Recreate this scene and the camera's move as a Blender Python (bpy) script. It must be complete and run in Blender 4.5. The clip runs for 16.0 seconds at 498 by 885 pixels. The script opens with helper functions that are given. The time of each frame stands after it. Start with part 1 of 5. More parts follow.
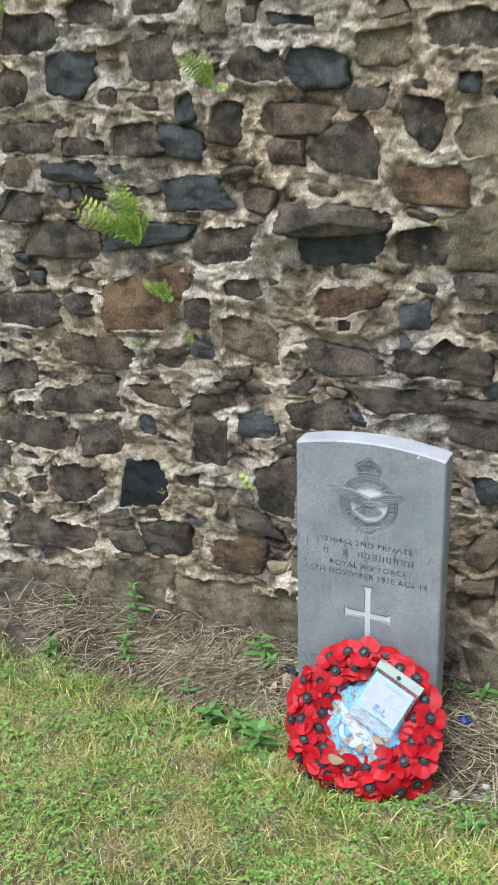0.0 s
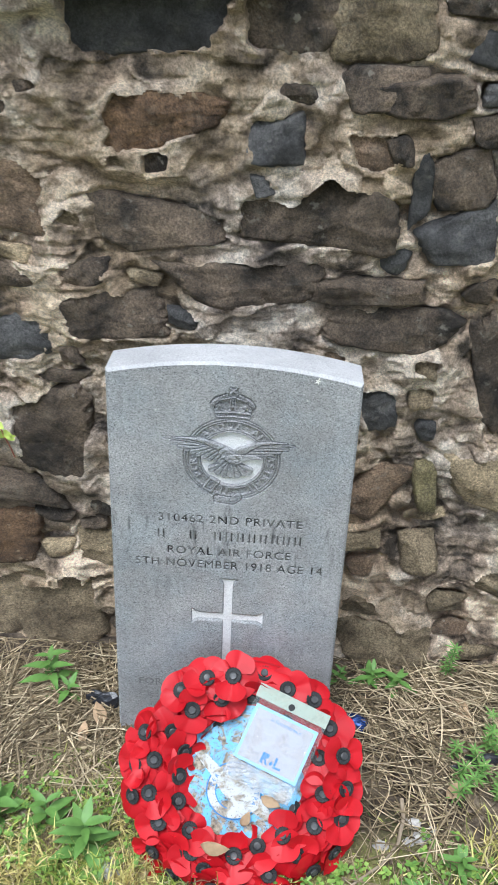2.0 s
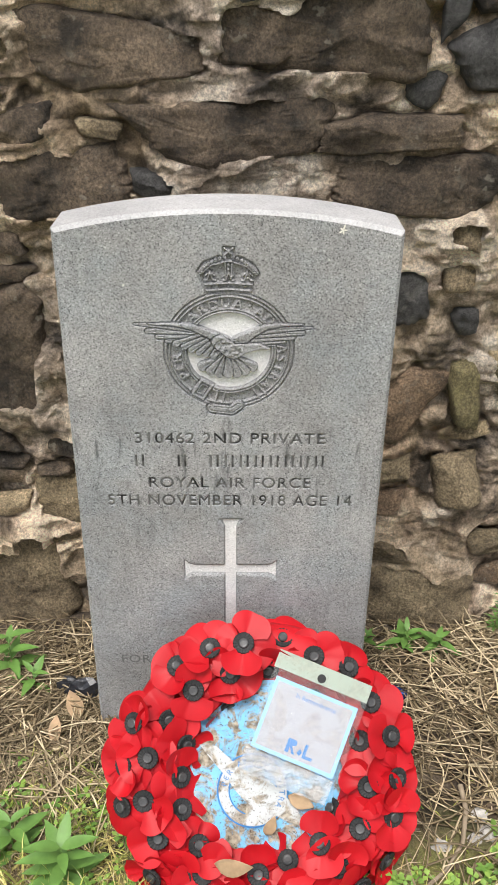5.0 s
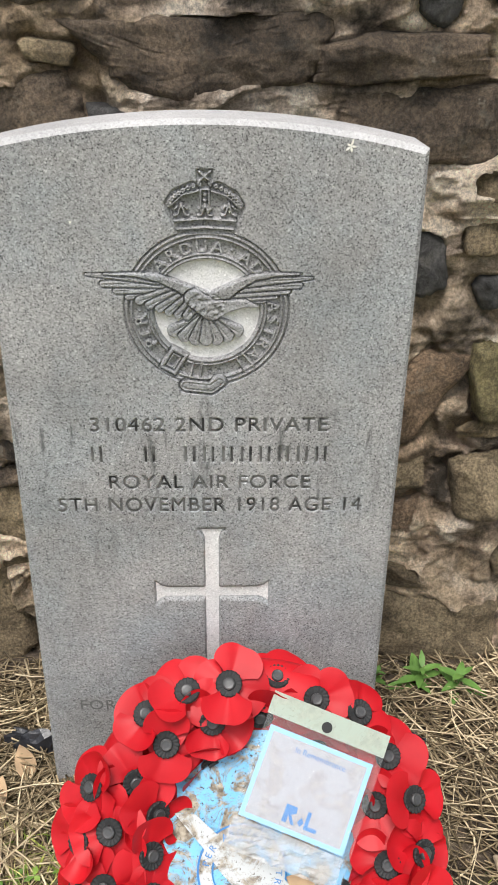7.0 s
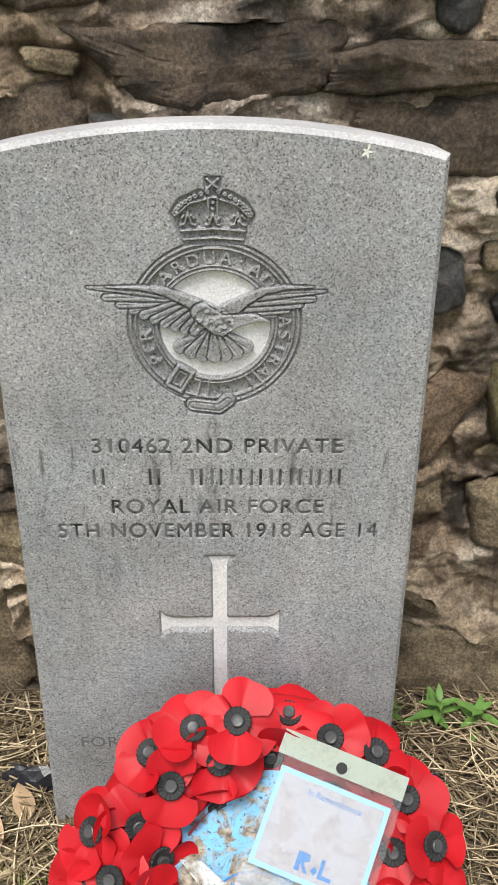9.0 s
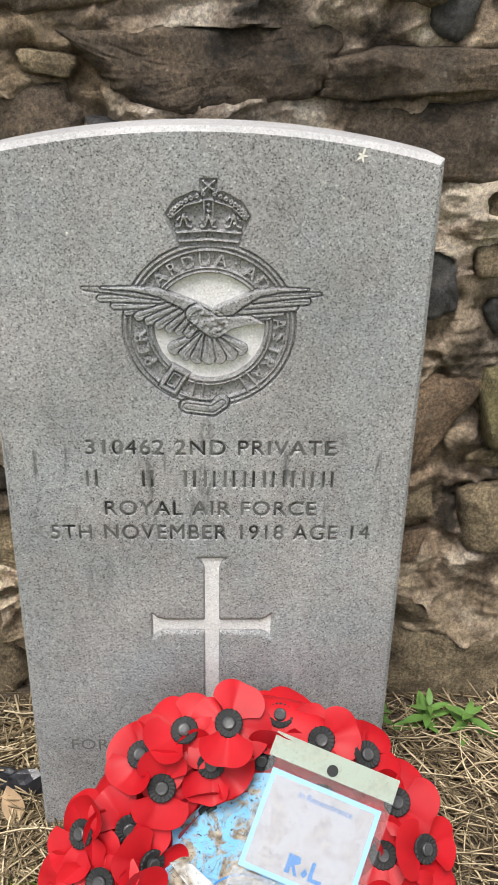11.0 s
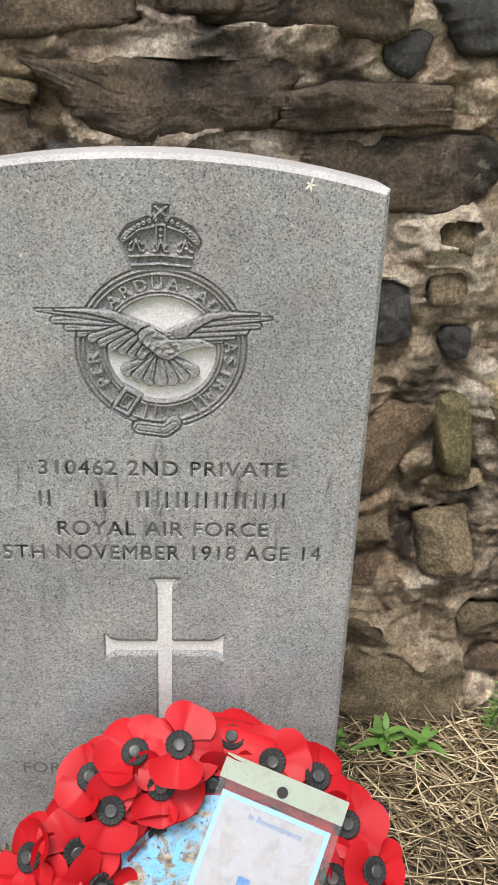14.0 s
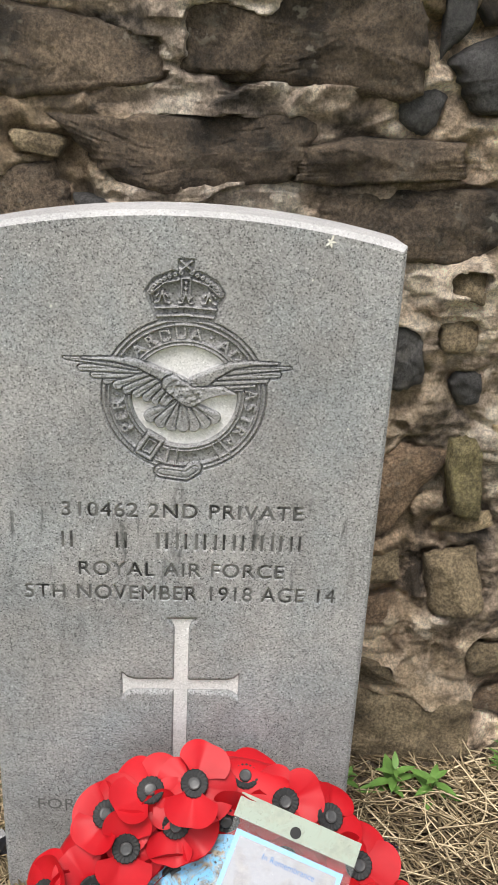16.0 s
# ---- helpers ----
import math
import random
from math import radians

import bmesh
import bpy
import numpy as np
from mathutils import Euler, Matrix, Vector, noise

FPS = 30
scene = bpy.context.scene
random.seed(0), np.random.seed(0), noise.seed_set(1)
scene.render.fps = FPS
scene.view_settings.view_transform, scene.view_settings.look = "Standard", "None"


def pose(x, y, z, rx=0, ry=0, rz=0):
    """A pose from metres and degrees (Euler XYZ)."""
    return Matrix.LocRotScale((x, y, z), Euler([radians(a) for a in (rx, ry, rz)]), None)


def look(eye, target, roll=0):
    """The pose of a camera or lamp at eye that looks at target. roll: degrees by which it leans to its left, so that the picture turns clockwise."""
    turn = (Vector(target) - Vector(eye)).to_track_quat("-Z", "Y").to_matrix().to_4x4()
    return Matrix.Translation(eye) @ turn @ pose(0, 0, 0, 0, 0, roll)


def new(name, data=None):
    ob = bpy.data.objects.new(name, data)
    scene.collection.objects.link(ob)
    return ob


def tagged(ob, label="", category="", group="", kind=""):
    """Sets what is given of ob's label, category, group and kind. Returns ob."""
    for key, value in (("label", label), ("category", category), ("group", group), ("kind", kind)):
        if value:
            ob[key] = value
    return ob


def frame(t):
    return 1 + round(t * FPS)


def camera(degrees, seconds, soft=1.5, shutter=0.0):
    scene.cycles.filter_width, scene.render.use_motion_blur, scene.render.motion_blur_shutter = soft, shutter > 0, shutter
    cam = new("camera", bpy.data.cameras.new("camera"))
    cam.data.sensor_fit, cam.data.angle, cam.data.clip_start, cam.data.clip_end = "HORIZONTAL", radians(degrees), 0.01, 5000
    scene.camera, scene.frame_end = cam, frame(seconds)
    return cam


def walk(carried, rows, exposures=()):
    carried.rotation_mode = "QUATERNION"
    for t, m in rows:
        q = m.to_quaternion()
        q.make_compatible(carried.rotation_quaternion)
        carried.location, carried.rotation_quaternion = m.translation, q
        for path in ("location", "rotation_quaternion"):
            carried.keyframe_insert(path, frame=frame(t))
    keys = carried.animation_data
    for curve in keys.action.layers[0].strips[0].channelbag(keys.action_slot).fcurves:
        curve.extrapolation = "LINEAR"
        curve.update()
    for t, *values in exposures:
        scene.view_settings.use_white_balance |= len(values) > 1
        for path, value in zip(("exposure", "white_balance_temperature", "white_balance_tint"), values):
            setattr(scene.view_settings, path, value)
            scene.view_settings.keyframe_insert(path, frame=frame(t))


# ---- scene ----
cam = camera(31.8, 16.0, 0.8, 0.25)
PATH = [
    (0, (0.569, -1.91, 1.679), (-0.21, -0.253, 0.874), -2.5),
    (0.5, (0.348, -1.696, 1.614), (-0.295, -0.048, 0.679), -2.9),
    (1, (0.153, -1.508, 1.568), (-0.115, 0.206, 0.574), 1.0),
    (1.5, (0.136, -1.275, 1.476), (-0.114, 0.358, 0.348), 1.0),
    (2, (0.059, -1.144, 1.393), (0.009, 0.54, 0.315), 2.7),
    (2.5, (-0.012, -1.064, 1.32), (0.057, 0.611, 0.228), 3.9),
    (3, (0.005, -0.982, 1.216), (0.048, 0.675, 0.097), 4.2),
    (3.5, (0.01, -0.946, 1.176), (0.028, 0.704, 0.045), 4.7),
    (3.7, (0.009, -0.951, 1.145), (0.027, 0.734, 0.067), 3.9),
    (5.8, (0.013, -0.878, 1.098), (0.032, 0.789, -0.008), 0.5),
    (6, (0.004, -0.863, 1.107), (0.032, 0.803, 0.0), 1.0),
    (6.5, (0.003, -0.797, 1.053), (0.059, 0.883, -0.03), 1.4),
    (7, (0.016, -0.764, 0.935), (0.07, 0.958, -0.081), 0.8),
    (7.5, (0.029, -0.754, 0.915), (0.072, 1.001, -0.043), 0.6),
    (8, (0.029, -0.737, 0.91), (0.066, 1.025, -0.035), 0.9),
    (8.5, (0.018, -0.733, 0.917), (0.054, 1.022, -0.042), 0.8),
    (9, (0.016, -0.727, 0.909), (0.05, 1.025, -0.055), 0.5),
    (9.2, (0.021, -0.716, 0.916), (0.05, 1.015, -0.087), 0.5),
    (11.3, (0.012, -0.732, 0.902), (0.071, 1.031, -0.041), 1.3),
    (11.5, (0.012, -0.731, 0.9), (0.062, 1.033, -0.04), 1.3),
    (12, (0.006, -0.74, 0.912), (0.066, 1.027, -0.022), 1.6),
    (12.5, (0.013, -0.738, 0.91), (0.079, 1.032, -0.018), 1.8),
    (13, (0.024, -0.74, 0.908), (0.109, 1.033, -0.013), 2.0),
    (13.5, (0.028, -0.742, 0.91), (0.131, 1.037, 0.002), 2.3),
    (14, (0.034, -0.744, 0.907), (0.148, 1.042, 0.014), 2.6),
    (14.5, (0.041, -0.743, 0.91), (0.163, 1.05, 0.033), 3.0),
    (15, (0.034, -0.746, 0.91), (0.156, 1.06, 0.057), 3.2),
    (15.5, (0.027, -0.751, 0.919), (0.142, 1.057, 0.072), 3.2),
    (16, (0.018, -0.758, 0.93), (0.122, 1.058, 0.097), 3.1),
]
walk(cam, [(t, look(eye, target, roll)) for t, eye, target, roll in PATH],
     [(0.0, 0.49, 5450, 5), (1.5, 0.6, 5600, 7), (2.6, 0.6, 5750, 8), (3.4, 0.6, 6500, 10), (7.0, 0.55, 6450, 10), (16.0, 0.55, 6550, 10)])

# ---- light ----
from mathutils import geometry

world = bpy.data.worlds.new("overcast_sky")
scene.world = world
world.use_nodes = True
wn, wl = world.node_tree.nodes, world.node_tree.links
sky = wn.new("ShaderNodeTexSky")
sky.sky_type, sky.sun_disc, sky.sun_elevation, sky.sun_rotation = "NISHITA", False, radians(66), radians(200)
sky.dust_density, sky.air_density = 4.0, 1.0
grey = wn.new("ShaderNodeHueSaturation")
grey.inputs["Saturation"].default_value = 0.35
wl.new(sky.outputs[0], grey.inputs["Color"])
wl.new(grey.outputs[0], wn["Background"].inputs["Color"])
wn["Background"].inputs["Strength"].default_value = 0.15
sun = new("sun", bpy.data.lights.new("sun", "SUN"))
sun.data.energy, sun.data.angle, sun.data.color = 1.8, radians(18), (1.0, 0.97, 0.92)
sun.matrix_world = look((-0.42, -1.15, 2.74), (0, 0, 0))


# ---- small tools ----
tessellate = geometry.tessellate_polygon


def lattice(ix, iy, iz):
    """Repeatable random numbers from 0 to 1 on a whole-number grid."""
    ix, iy, iz = (np.asarray(v) for v in (ix, iy, iz))
    n = (ix * 374761393 + iy * 668265263 + iz * 2147483647 + 1013904223) & 0xFFFFFFFF
    n = ((n ^ (n >> 13)) * 1274126177) & 0xFFFFFFFF
    n = ((n ^ (n >> 16)) * 2246822519) & 0xFFFFFFFF
    return ((n ^ (n >> 15)) & 0xFFFF) / 65535.0


def vnoise(x, y, z=0.0):
    """Smooth value noise from -1 to 1 on arrays."""
    x, y, z = np.broadcast_arrays(np.asarray(x, float), np.asarray(y, float), np.asarray(z, float))
    ix, iy, iz = (np.floor(v).astype(np.int64) for v in (x, y, z))
    fx, fy, fz = x - ix, y - iy, z - iz
    fx, fy, fz = (f * f * (3 - 2 * f) for f in (fx, fy, fz))
    out = 0.0
    for a in (0, 1):
        for b in (0, 1):
            for c in (0, 1):
                weight = (fx if a else 1 - fx) * (fy if b else 1 - fy) * (fz if c else 1 - fz)
                out = out + weight * lattice(ix + a, iy + b, iz + c)
    return out * 2 - 1


def fbm(x, y, z=0.0, octaves=4):
    total, gain = 0.0, 1.0
    for k in range(octaves):
        total = total + gain * vnoise(x * 2**k + 17 * k, y * 2**k - 9 * k, np.asarray(z) * 2**k + 5 * k)
        gain *= 0.5
    return total / 1.9


def mesh_from(name, verts, faces, material, smooth=False):
    me = bpy.data.meshes.new(name)
    me.from_pydata([tuple(v) for v in verts], [], [tuple(f) for f in faces])
    me.materials.append(material)
    if smooth:
        me.polygons.foreach_set("use_smooth", [True] * len(me.polygons))
    me.update()
    return me


def part(name, bm, material, parent, label="", smooth=False):
    """Links a bmesh, or a ready mesh, as one mesh object under a thing or a part."""
    if isinstance(bm, bmesh.types.BMesh):
        me = bpy.data.meshes.new(name)
        bm.to_mesh(me)
        bm.free()
        me.materials.append(material)
        if smooth:
            me.polygons.foreach_set("use_smooth", [True] * len(me.polygons))
    else:
        me = bm
    ob = new(name, me)
    ob.parent = parent
    return tagged(ob, label)


def thing(name, label, category, m=None, group="", kind=""):
    ob = new(name)
    ob.empty_display_size = 0.05
    if m is not None:
        ob.matrix_basis = m
    return tagged(ob, label, category, group, kind)


def grid_mesh(name, xs, ys, place, material, smooth=True):
    """A sheet over two rows of numbers; place(X, Y) gives the three coordinates as arrays."""
    gx, gy = np.meshgrid(xs, ys)
    p = np.stack([np.broadcast_to(v, gx.shape) for v in place(gx, gy)], -1).reshape(-1, 3)
    nx, ny = len(xs), len(ys)
    i = (np.arange(ny - 1)[:, None] * nx + np.arange(nx - 1)[None]).ravel()
    quads = np.stack([i, i + 1, i + nx + 1, i + nx], -1)
    me = bpy.data.meshes.new(name)
    me.vertices.add(len(p))
    me.vertices.foreach_set("co", p.ravel())
    me.loops.add(quads.size)
    me.loops.foreach_set("vertex_index", quads.ravel())
    me.polygons.add(len(quads))
    me.polygons.foreach_set("loop_start", np.arange(0, quads.size, 4))
    me.polygons.foreach_set("use_smooth", [smooth] * len(quads))
    me.update(calc_edges=True)
    me.validate()
    me.materials.append(material)
    return me


class Strips:
    """Collects many thin blades, leaves and stalks into one mesh."""

    def __init__(self):
        self.v, self.f = [], []

    def ribbon(self, points, widths, side):
        base = len(self.v)
        for p, w in zip(points, widths):
            self.v += [p - side * w / 2, p + side * w / 2]
        for k in range(len(points) - 1):
            a = base + 2 * k
            self.f.append((a, a + 1, a + 3, a + 2))

    def tube(self, points, radius, sides=4, taper=1.0):
        base, n = len(self.v), len(points)
        for k, p in enumerate(points):
            ahead = (points[min(k + 1, n - 1)] - points[max(k - 1, 0)]).normalized()
            a = ahead.orthogonal().normalized()
            b = ahead.cross(a)
            r = radius * (1 + (taper - 1) * k / (n - 1))
            for s in range(sides):
                w = 2 * math.pi * s / sides
                self.v.append(p + (a * math.cos(w) + b * math.sin(w)) * r)
        for k in range(n - 1):
            for s in range(sides):
                c, d = base + k * sides + s, base + k * sides + (s + 1) % sides
                self.f.append((c, d, d + sides, c + sides))
        self.f.append(tuple(base + (n - 1) * sides + s for s in range(sides)))

    def leaf(self, root, ahead, normal, length, width, droop=0.3, fold=0.15, steps=5):
        """A lance-shaped leaf with a folded midrib."""
        side = ahead.cross(normal).normalized()
        base = len(self.v)
        for k in range(steps + 1):
            s = k / steps
            w = width * 0.5 * max(0.02, math.sin(math.pi * min(1.0, s**0.75)) ** 0.9)
            mid = root + ahead * (length * s) - normal * (droop * length * s * s)
            self.v += [mid - side * w + normal * (fold * w), mid, mid + side * w + normal * (fold * w)]
        for k in range(steps):
            a = base + 3 * k
            self.f += [(a, a + 1, a + 4, a + 3), (a + 1, a + 2, a + 5, a + 4)]

    def mesh(self, name, material, smooth=True):
        return mesh_from(name, self.v, self.f, material, smooth)


# ---- materials ----
def material(name, base, rough=0.9, metal=0.0):
    m = bpy.data.materials.new(name)
    m.use_nodes = True
    n, l = m.node_tree.nodes, m.node_tree.links
    b = n["Principled BSDF"]
    b.inputs["Base Color"].default_value = (*base, 1)
    b.inputs["Roughness"].default_value = rough
    b.inputs["Metallic"].default_value = metal
    return m, n, l, b


def coords(n, l, scale=(1, 1, 1), shift=False):
    tex = n.new("ShaderNodeTexCoord")
    mp = n.new("ShaderNodeMapping")
    mp.inputs["Scale"].default_value = scale
    l.new(tex.outputs["Object"], mp.inputs["Vector"])
    if shift:
        info = n.new("ShaderNodeObjectInfo")
        mul = n.new("ShaderNodeMath")
        mul.operation = "MULTIPLY"
        mul.inputs[1].default_value = 37.0
        l.new(info.outputs["Random"], mul.inputs[0])
        join = n.new("ShaderNodeCombineXYZ")
        for k in range(3):
            l.new(mul.outputs[0], join.inputs[k])
        l.new(join.outputs[0], mp.inputs["Location"])
    return mp.outputs[0]


def noise_tex(n, l, vec, scale, detail=4.0, rough=0.6, warp=0.0):
    t = n.new("ShaderNodeTexNoise")
    t.inputs["Scale"].default_value, t.inputs["Detail"].default_value = scale, detail
    t.inputs["Roughness"].default_value, t.inputs["Distortion"].default_value = rough, warp
    l.new(vec, t.inputs["Vector"])
    return t.outputs["Fac"]


def ramp(n, l, fac, stops):
    r = n.new("ShaderNodeValToRGB")
    while len(r.color_ramp.elements) < len(stops):
        r.color_ramp.elements.new(0.5)
    for e, (p, c) in zip(r.color_ramp.elements, stops):
        e.position = p
        e.color = (*c, 1) if isinstance(c, tuple) else (c, c, c, 1)
    l.new(fac, r.inputs[0])
    return r.outputs[0]


def blend(n, l, fac, a, b, mode="MIX"):
    x = n.new("ShaderNodeMix")
    x.data_type, x.blend_type = "RGBA", mode
    for socket, value in ((x.inputs[0], fac), (x.inputs[6], a), (x.inputs[7], b)):
        if isinstance(value, bpy.types.NodeSocket):
            l.new(value, socket)
        elif isinstance(value, tuple):
            socket.default_value = (*value, 1)
        else:
            socket.default_value = value
    return x.outputs[2]


def bump(n, l, b, height, strength=0.5, distance=0.002, under=None):
    k = n.new("ShaderNodeBump")
    k.inputs["Strength"].default_value, k.inputs["Distance"].default_value = strength, distance
    l.new(height, k.inputs["Height"])
    if under is not None:
        l.new(under, k.inputs["Normal"])
    l.new(k.outputs[0], b.inputs["Normal"])
    return k.outputs[0]


def rock(name, dark, light, lichen=(0.34, 0.31, 0.25), spots=0.5, rough=0.85):
    """Rough hewn stone: two-scale colour, pale lichen spots, pitted skin."""
    m, n, l, b = material(name, dark, rough)
    v = coords(n, l, shift=True)
    info = n.new("ShaderNodeObjectInfo")
    body = ramp(n, l, noise_tex(n, l, v, 11, 8, 0.7, 0.15), [(0.38, dark), (0.62, light)])
    body = blend(n, l, 0.6, body, ramp(n, l, info.outputs["Random"], [(0.0, 0.6), (1.0, 1.4)]), "MULTIPLY")
    grain = ramp(n, l, noise_tex(n, l, v, 230, 6, 0.85), [(0.38, 0.25), (0.5, 1.0), (0.62, 2.1)])
    body = blend(n, l, 0.78, body, grain, "MULTIPLY")
    dust = ramp(n, l, noise_tex(n, l, v, 24, 8, 0.75, 0.2), [(0.55, 0.0), (0.72, 0.4)])
    body = blend(n, l, dust, body, lichen)
    blobs = ramp(n, l, noise_tex(n, l, v, 75, 3, 0.5), [(0.63, 0.0), (0.69, spots)])
    where = ramp(n, l, noise_tex(n, l, v, 12, 2), [(0.5, 0.0), (0.58, 1.0)])
    body = blend(n, l, blend(n, l, 1.0, blobs, where, "MULTIPLY"), body, tuple(min(1, c * 1.25) for c in lichen))
    l.new(body, b.inputs["Base Color"])
    first = bump(n, l, b, noise_tex(n, l, v, 30, 9, 0.72, 0.1), 1.0, 0.012)
    first = bump(n, l, b, noise_tex(n, l, v, 95, 6, 0.75), 1.0, 0.007, first)
    bump(n, l, b, noise_tex(n, l, v, 240, 6, 0.85), 1.0, 0.005, first)
    return m


BASALT = rock("basalt", (0.028, 0.021, 0.015), (0.205, 0.152, 0.104))
BLUE = rock("blue_basalt", (0.027, 0.0255, 0.0245), (0.125, 0.12, 0.116), spots=0.2, rough=0.6)
BROWN = rock("brown_stone", (0.065, 0.045, 0.028), (0.3, 0.205, 0.13))
RUST = rock("rust_stone", (0.075, 0.044, 0.024), (0.3, 0.18, 0.095), (0.42, 0.33, 0.22), 0.6)
OLIVE = rock("olive_stone", (0.11, 0.081, 0.046), (0.42, 0.325, 0.2), (0.32, 0.29, 0.2), 0.3)
BURNT = rock("black_clinker", (0.008, 0.008, 0.009), (0.03, 0.03, 0.033), (0.08, 0.08, 0.08), 0.0, 0.5)
YELLOW = rock("yellow_lichened_stone", (0.2, 0.165, 0.08), (0.44, 0.37, 0.19), (0.5, 0.44, 0.18), 0.5)


def mortar_material():
    m, n, l, b = material("lime_mortar", (0.3, 0.28, 0.25), 0.95)
    v = coords(n, l)
    smear = n.new("ShaderNodeAttribute")
    smear.attribute_name = "pointing"
    mixed = n.new("ShaderNodeMath")
    mixed.operation = "MULTIPLY_ADD"
    mixed.inputs[1].default_value = 0.13
    l.new(smear.outputs["Fac"], mixed.inputs[0])
    l.new(noise_tex(n, l, v, 13, 9, 0.68, 0.15), mixed.inputs[2])
    tone = ramp(n, l, mixed.outputs[0], [(0.38, (0.08, 0.065, 0.05)), (0.445, (0.31, 0.246, 0.188)), (0.52, (0.6, 0.478, 0.362)), (0.59, (1.0, 0.87, 0.7))])
    stain = ramp(n, l, noise_tex(n, l, v, 2.2, 4, 0.6, 0.2), [(0.4, (0.85, 0.86, 0.89)), (0.62, (1.08, 0.97, 0.82))])
    tone = blend(n, l, 1.0, tone, stain, "MULTIPLY")
    runs = ramp(n, l, noise_tex(n, l, coords(n, l, (30, 30, 6)), 1, 4, 0.6, 0.1), [(0.38, 0.7), (0.62, 1.15)])
    tone = blend(n, l, 0.25, tone, runs, "MULTIPLY")
    # patches of an older, earthier mix
    mud = ramp(n, l, noise_tex(n, l, v, 3.1, 6, 0.65, 0.3), [(0.46, 0.0), (0.58, 0.7)])
    tone = blend(n, l, mud, tone, ramp(n, l, noise_tex(n, l, v, 16, 7, 0.7), [(0.38, (0.15, 0.105, 0.06)), (0.5, (0.42, 0.31, 0.19)), (0.62, (0.8, 0.63, 0.42))]))
    grit = ramp(n, l, noise_tex(n, l, v, 210, 6, 0.85), [(0.41, 0.35), (0.5, 1.0), (0.6, 1.6)])
    tone = blend(n, l, 0.6, tone, grit, "MULTIPLY")
    l.new(tone, b.inputs["Base Color"])
    first = bump(n, l, b, noise_tex(n, l, v, 26, 10, 0.72, 0.1), 1.0, 0.018)
    warp = n.new("ShaderNodeTexNoise")
    warp.inputs["Scale"].default_value, warp.inputs["Detail"].default_value = 30, 5
    l.new(v, warp.inputs["Vector"])
    shifted = n.new("ShaderNodeVectorMath")
    shifted.operation = "MULTIPLY_ADD"
    shifted.inputs[1].default_value = (0.045, 0.045, 0.045)
    l.new(warp.outputs["Color"], shifted.inputs[0])
    l.new(v, shifted.inputs[2])
    chips = n.new("ShaderNodeTexVoronoi")
    chips.inputs["Scale"].default_value = 42
    l.new(shifted.outputs[0], chips.inputs["Vector"])
    first = bump(n, l, b, chips.outputs["Distance"], 0.7, 0.009, first)
    first = bump(n, l, b, noise_tex(n, l, v, 85, 8, 0.78), 1.0, 0.009, first)
    bump(n, l, b, noise_tex(n, l, v, 190, 6, 0.85), 1.0, 0.005, first)
    return m


MORTAR = mortar_material()


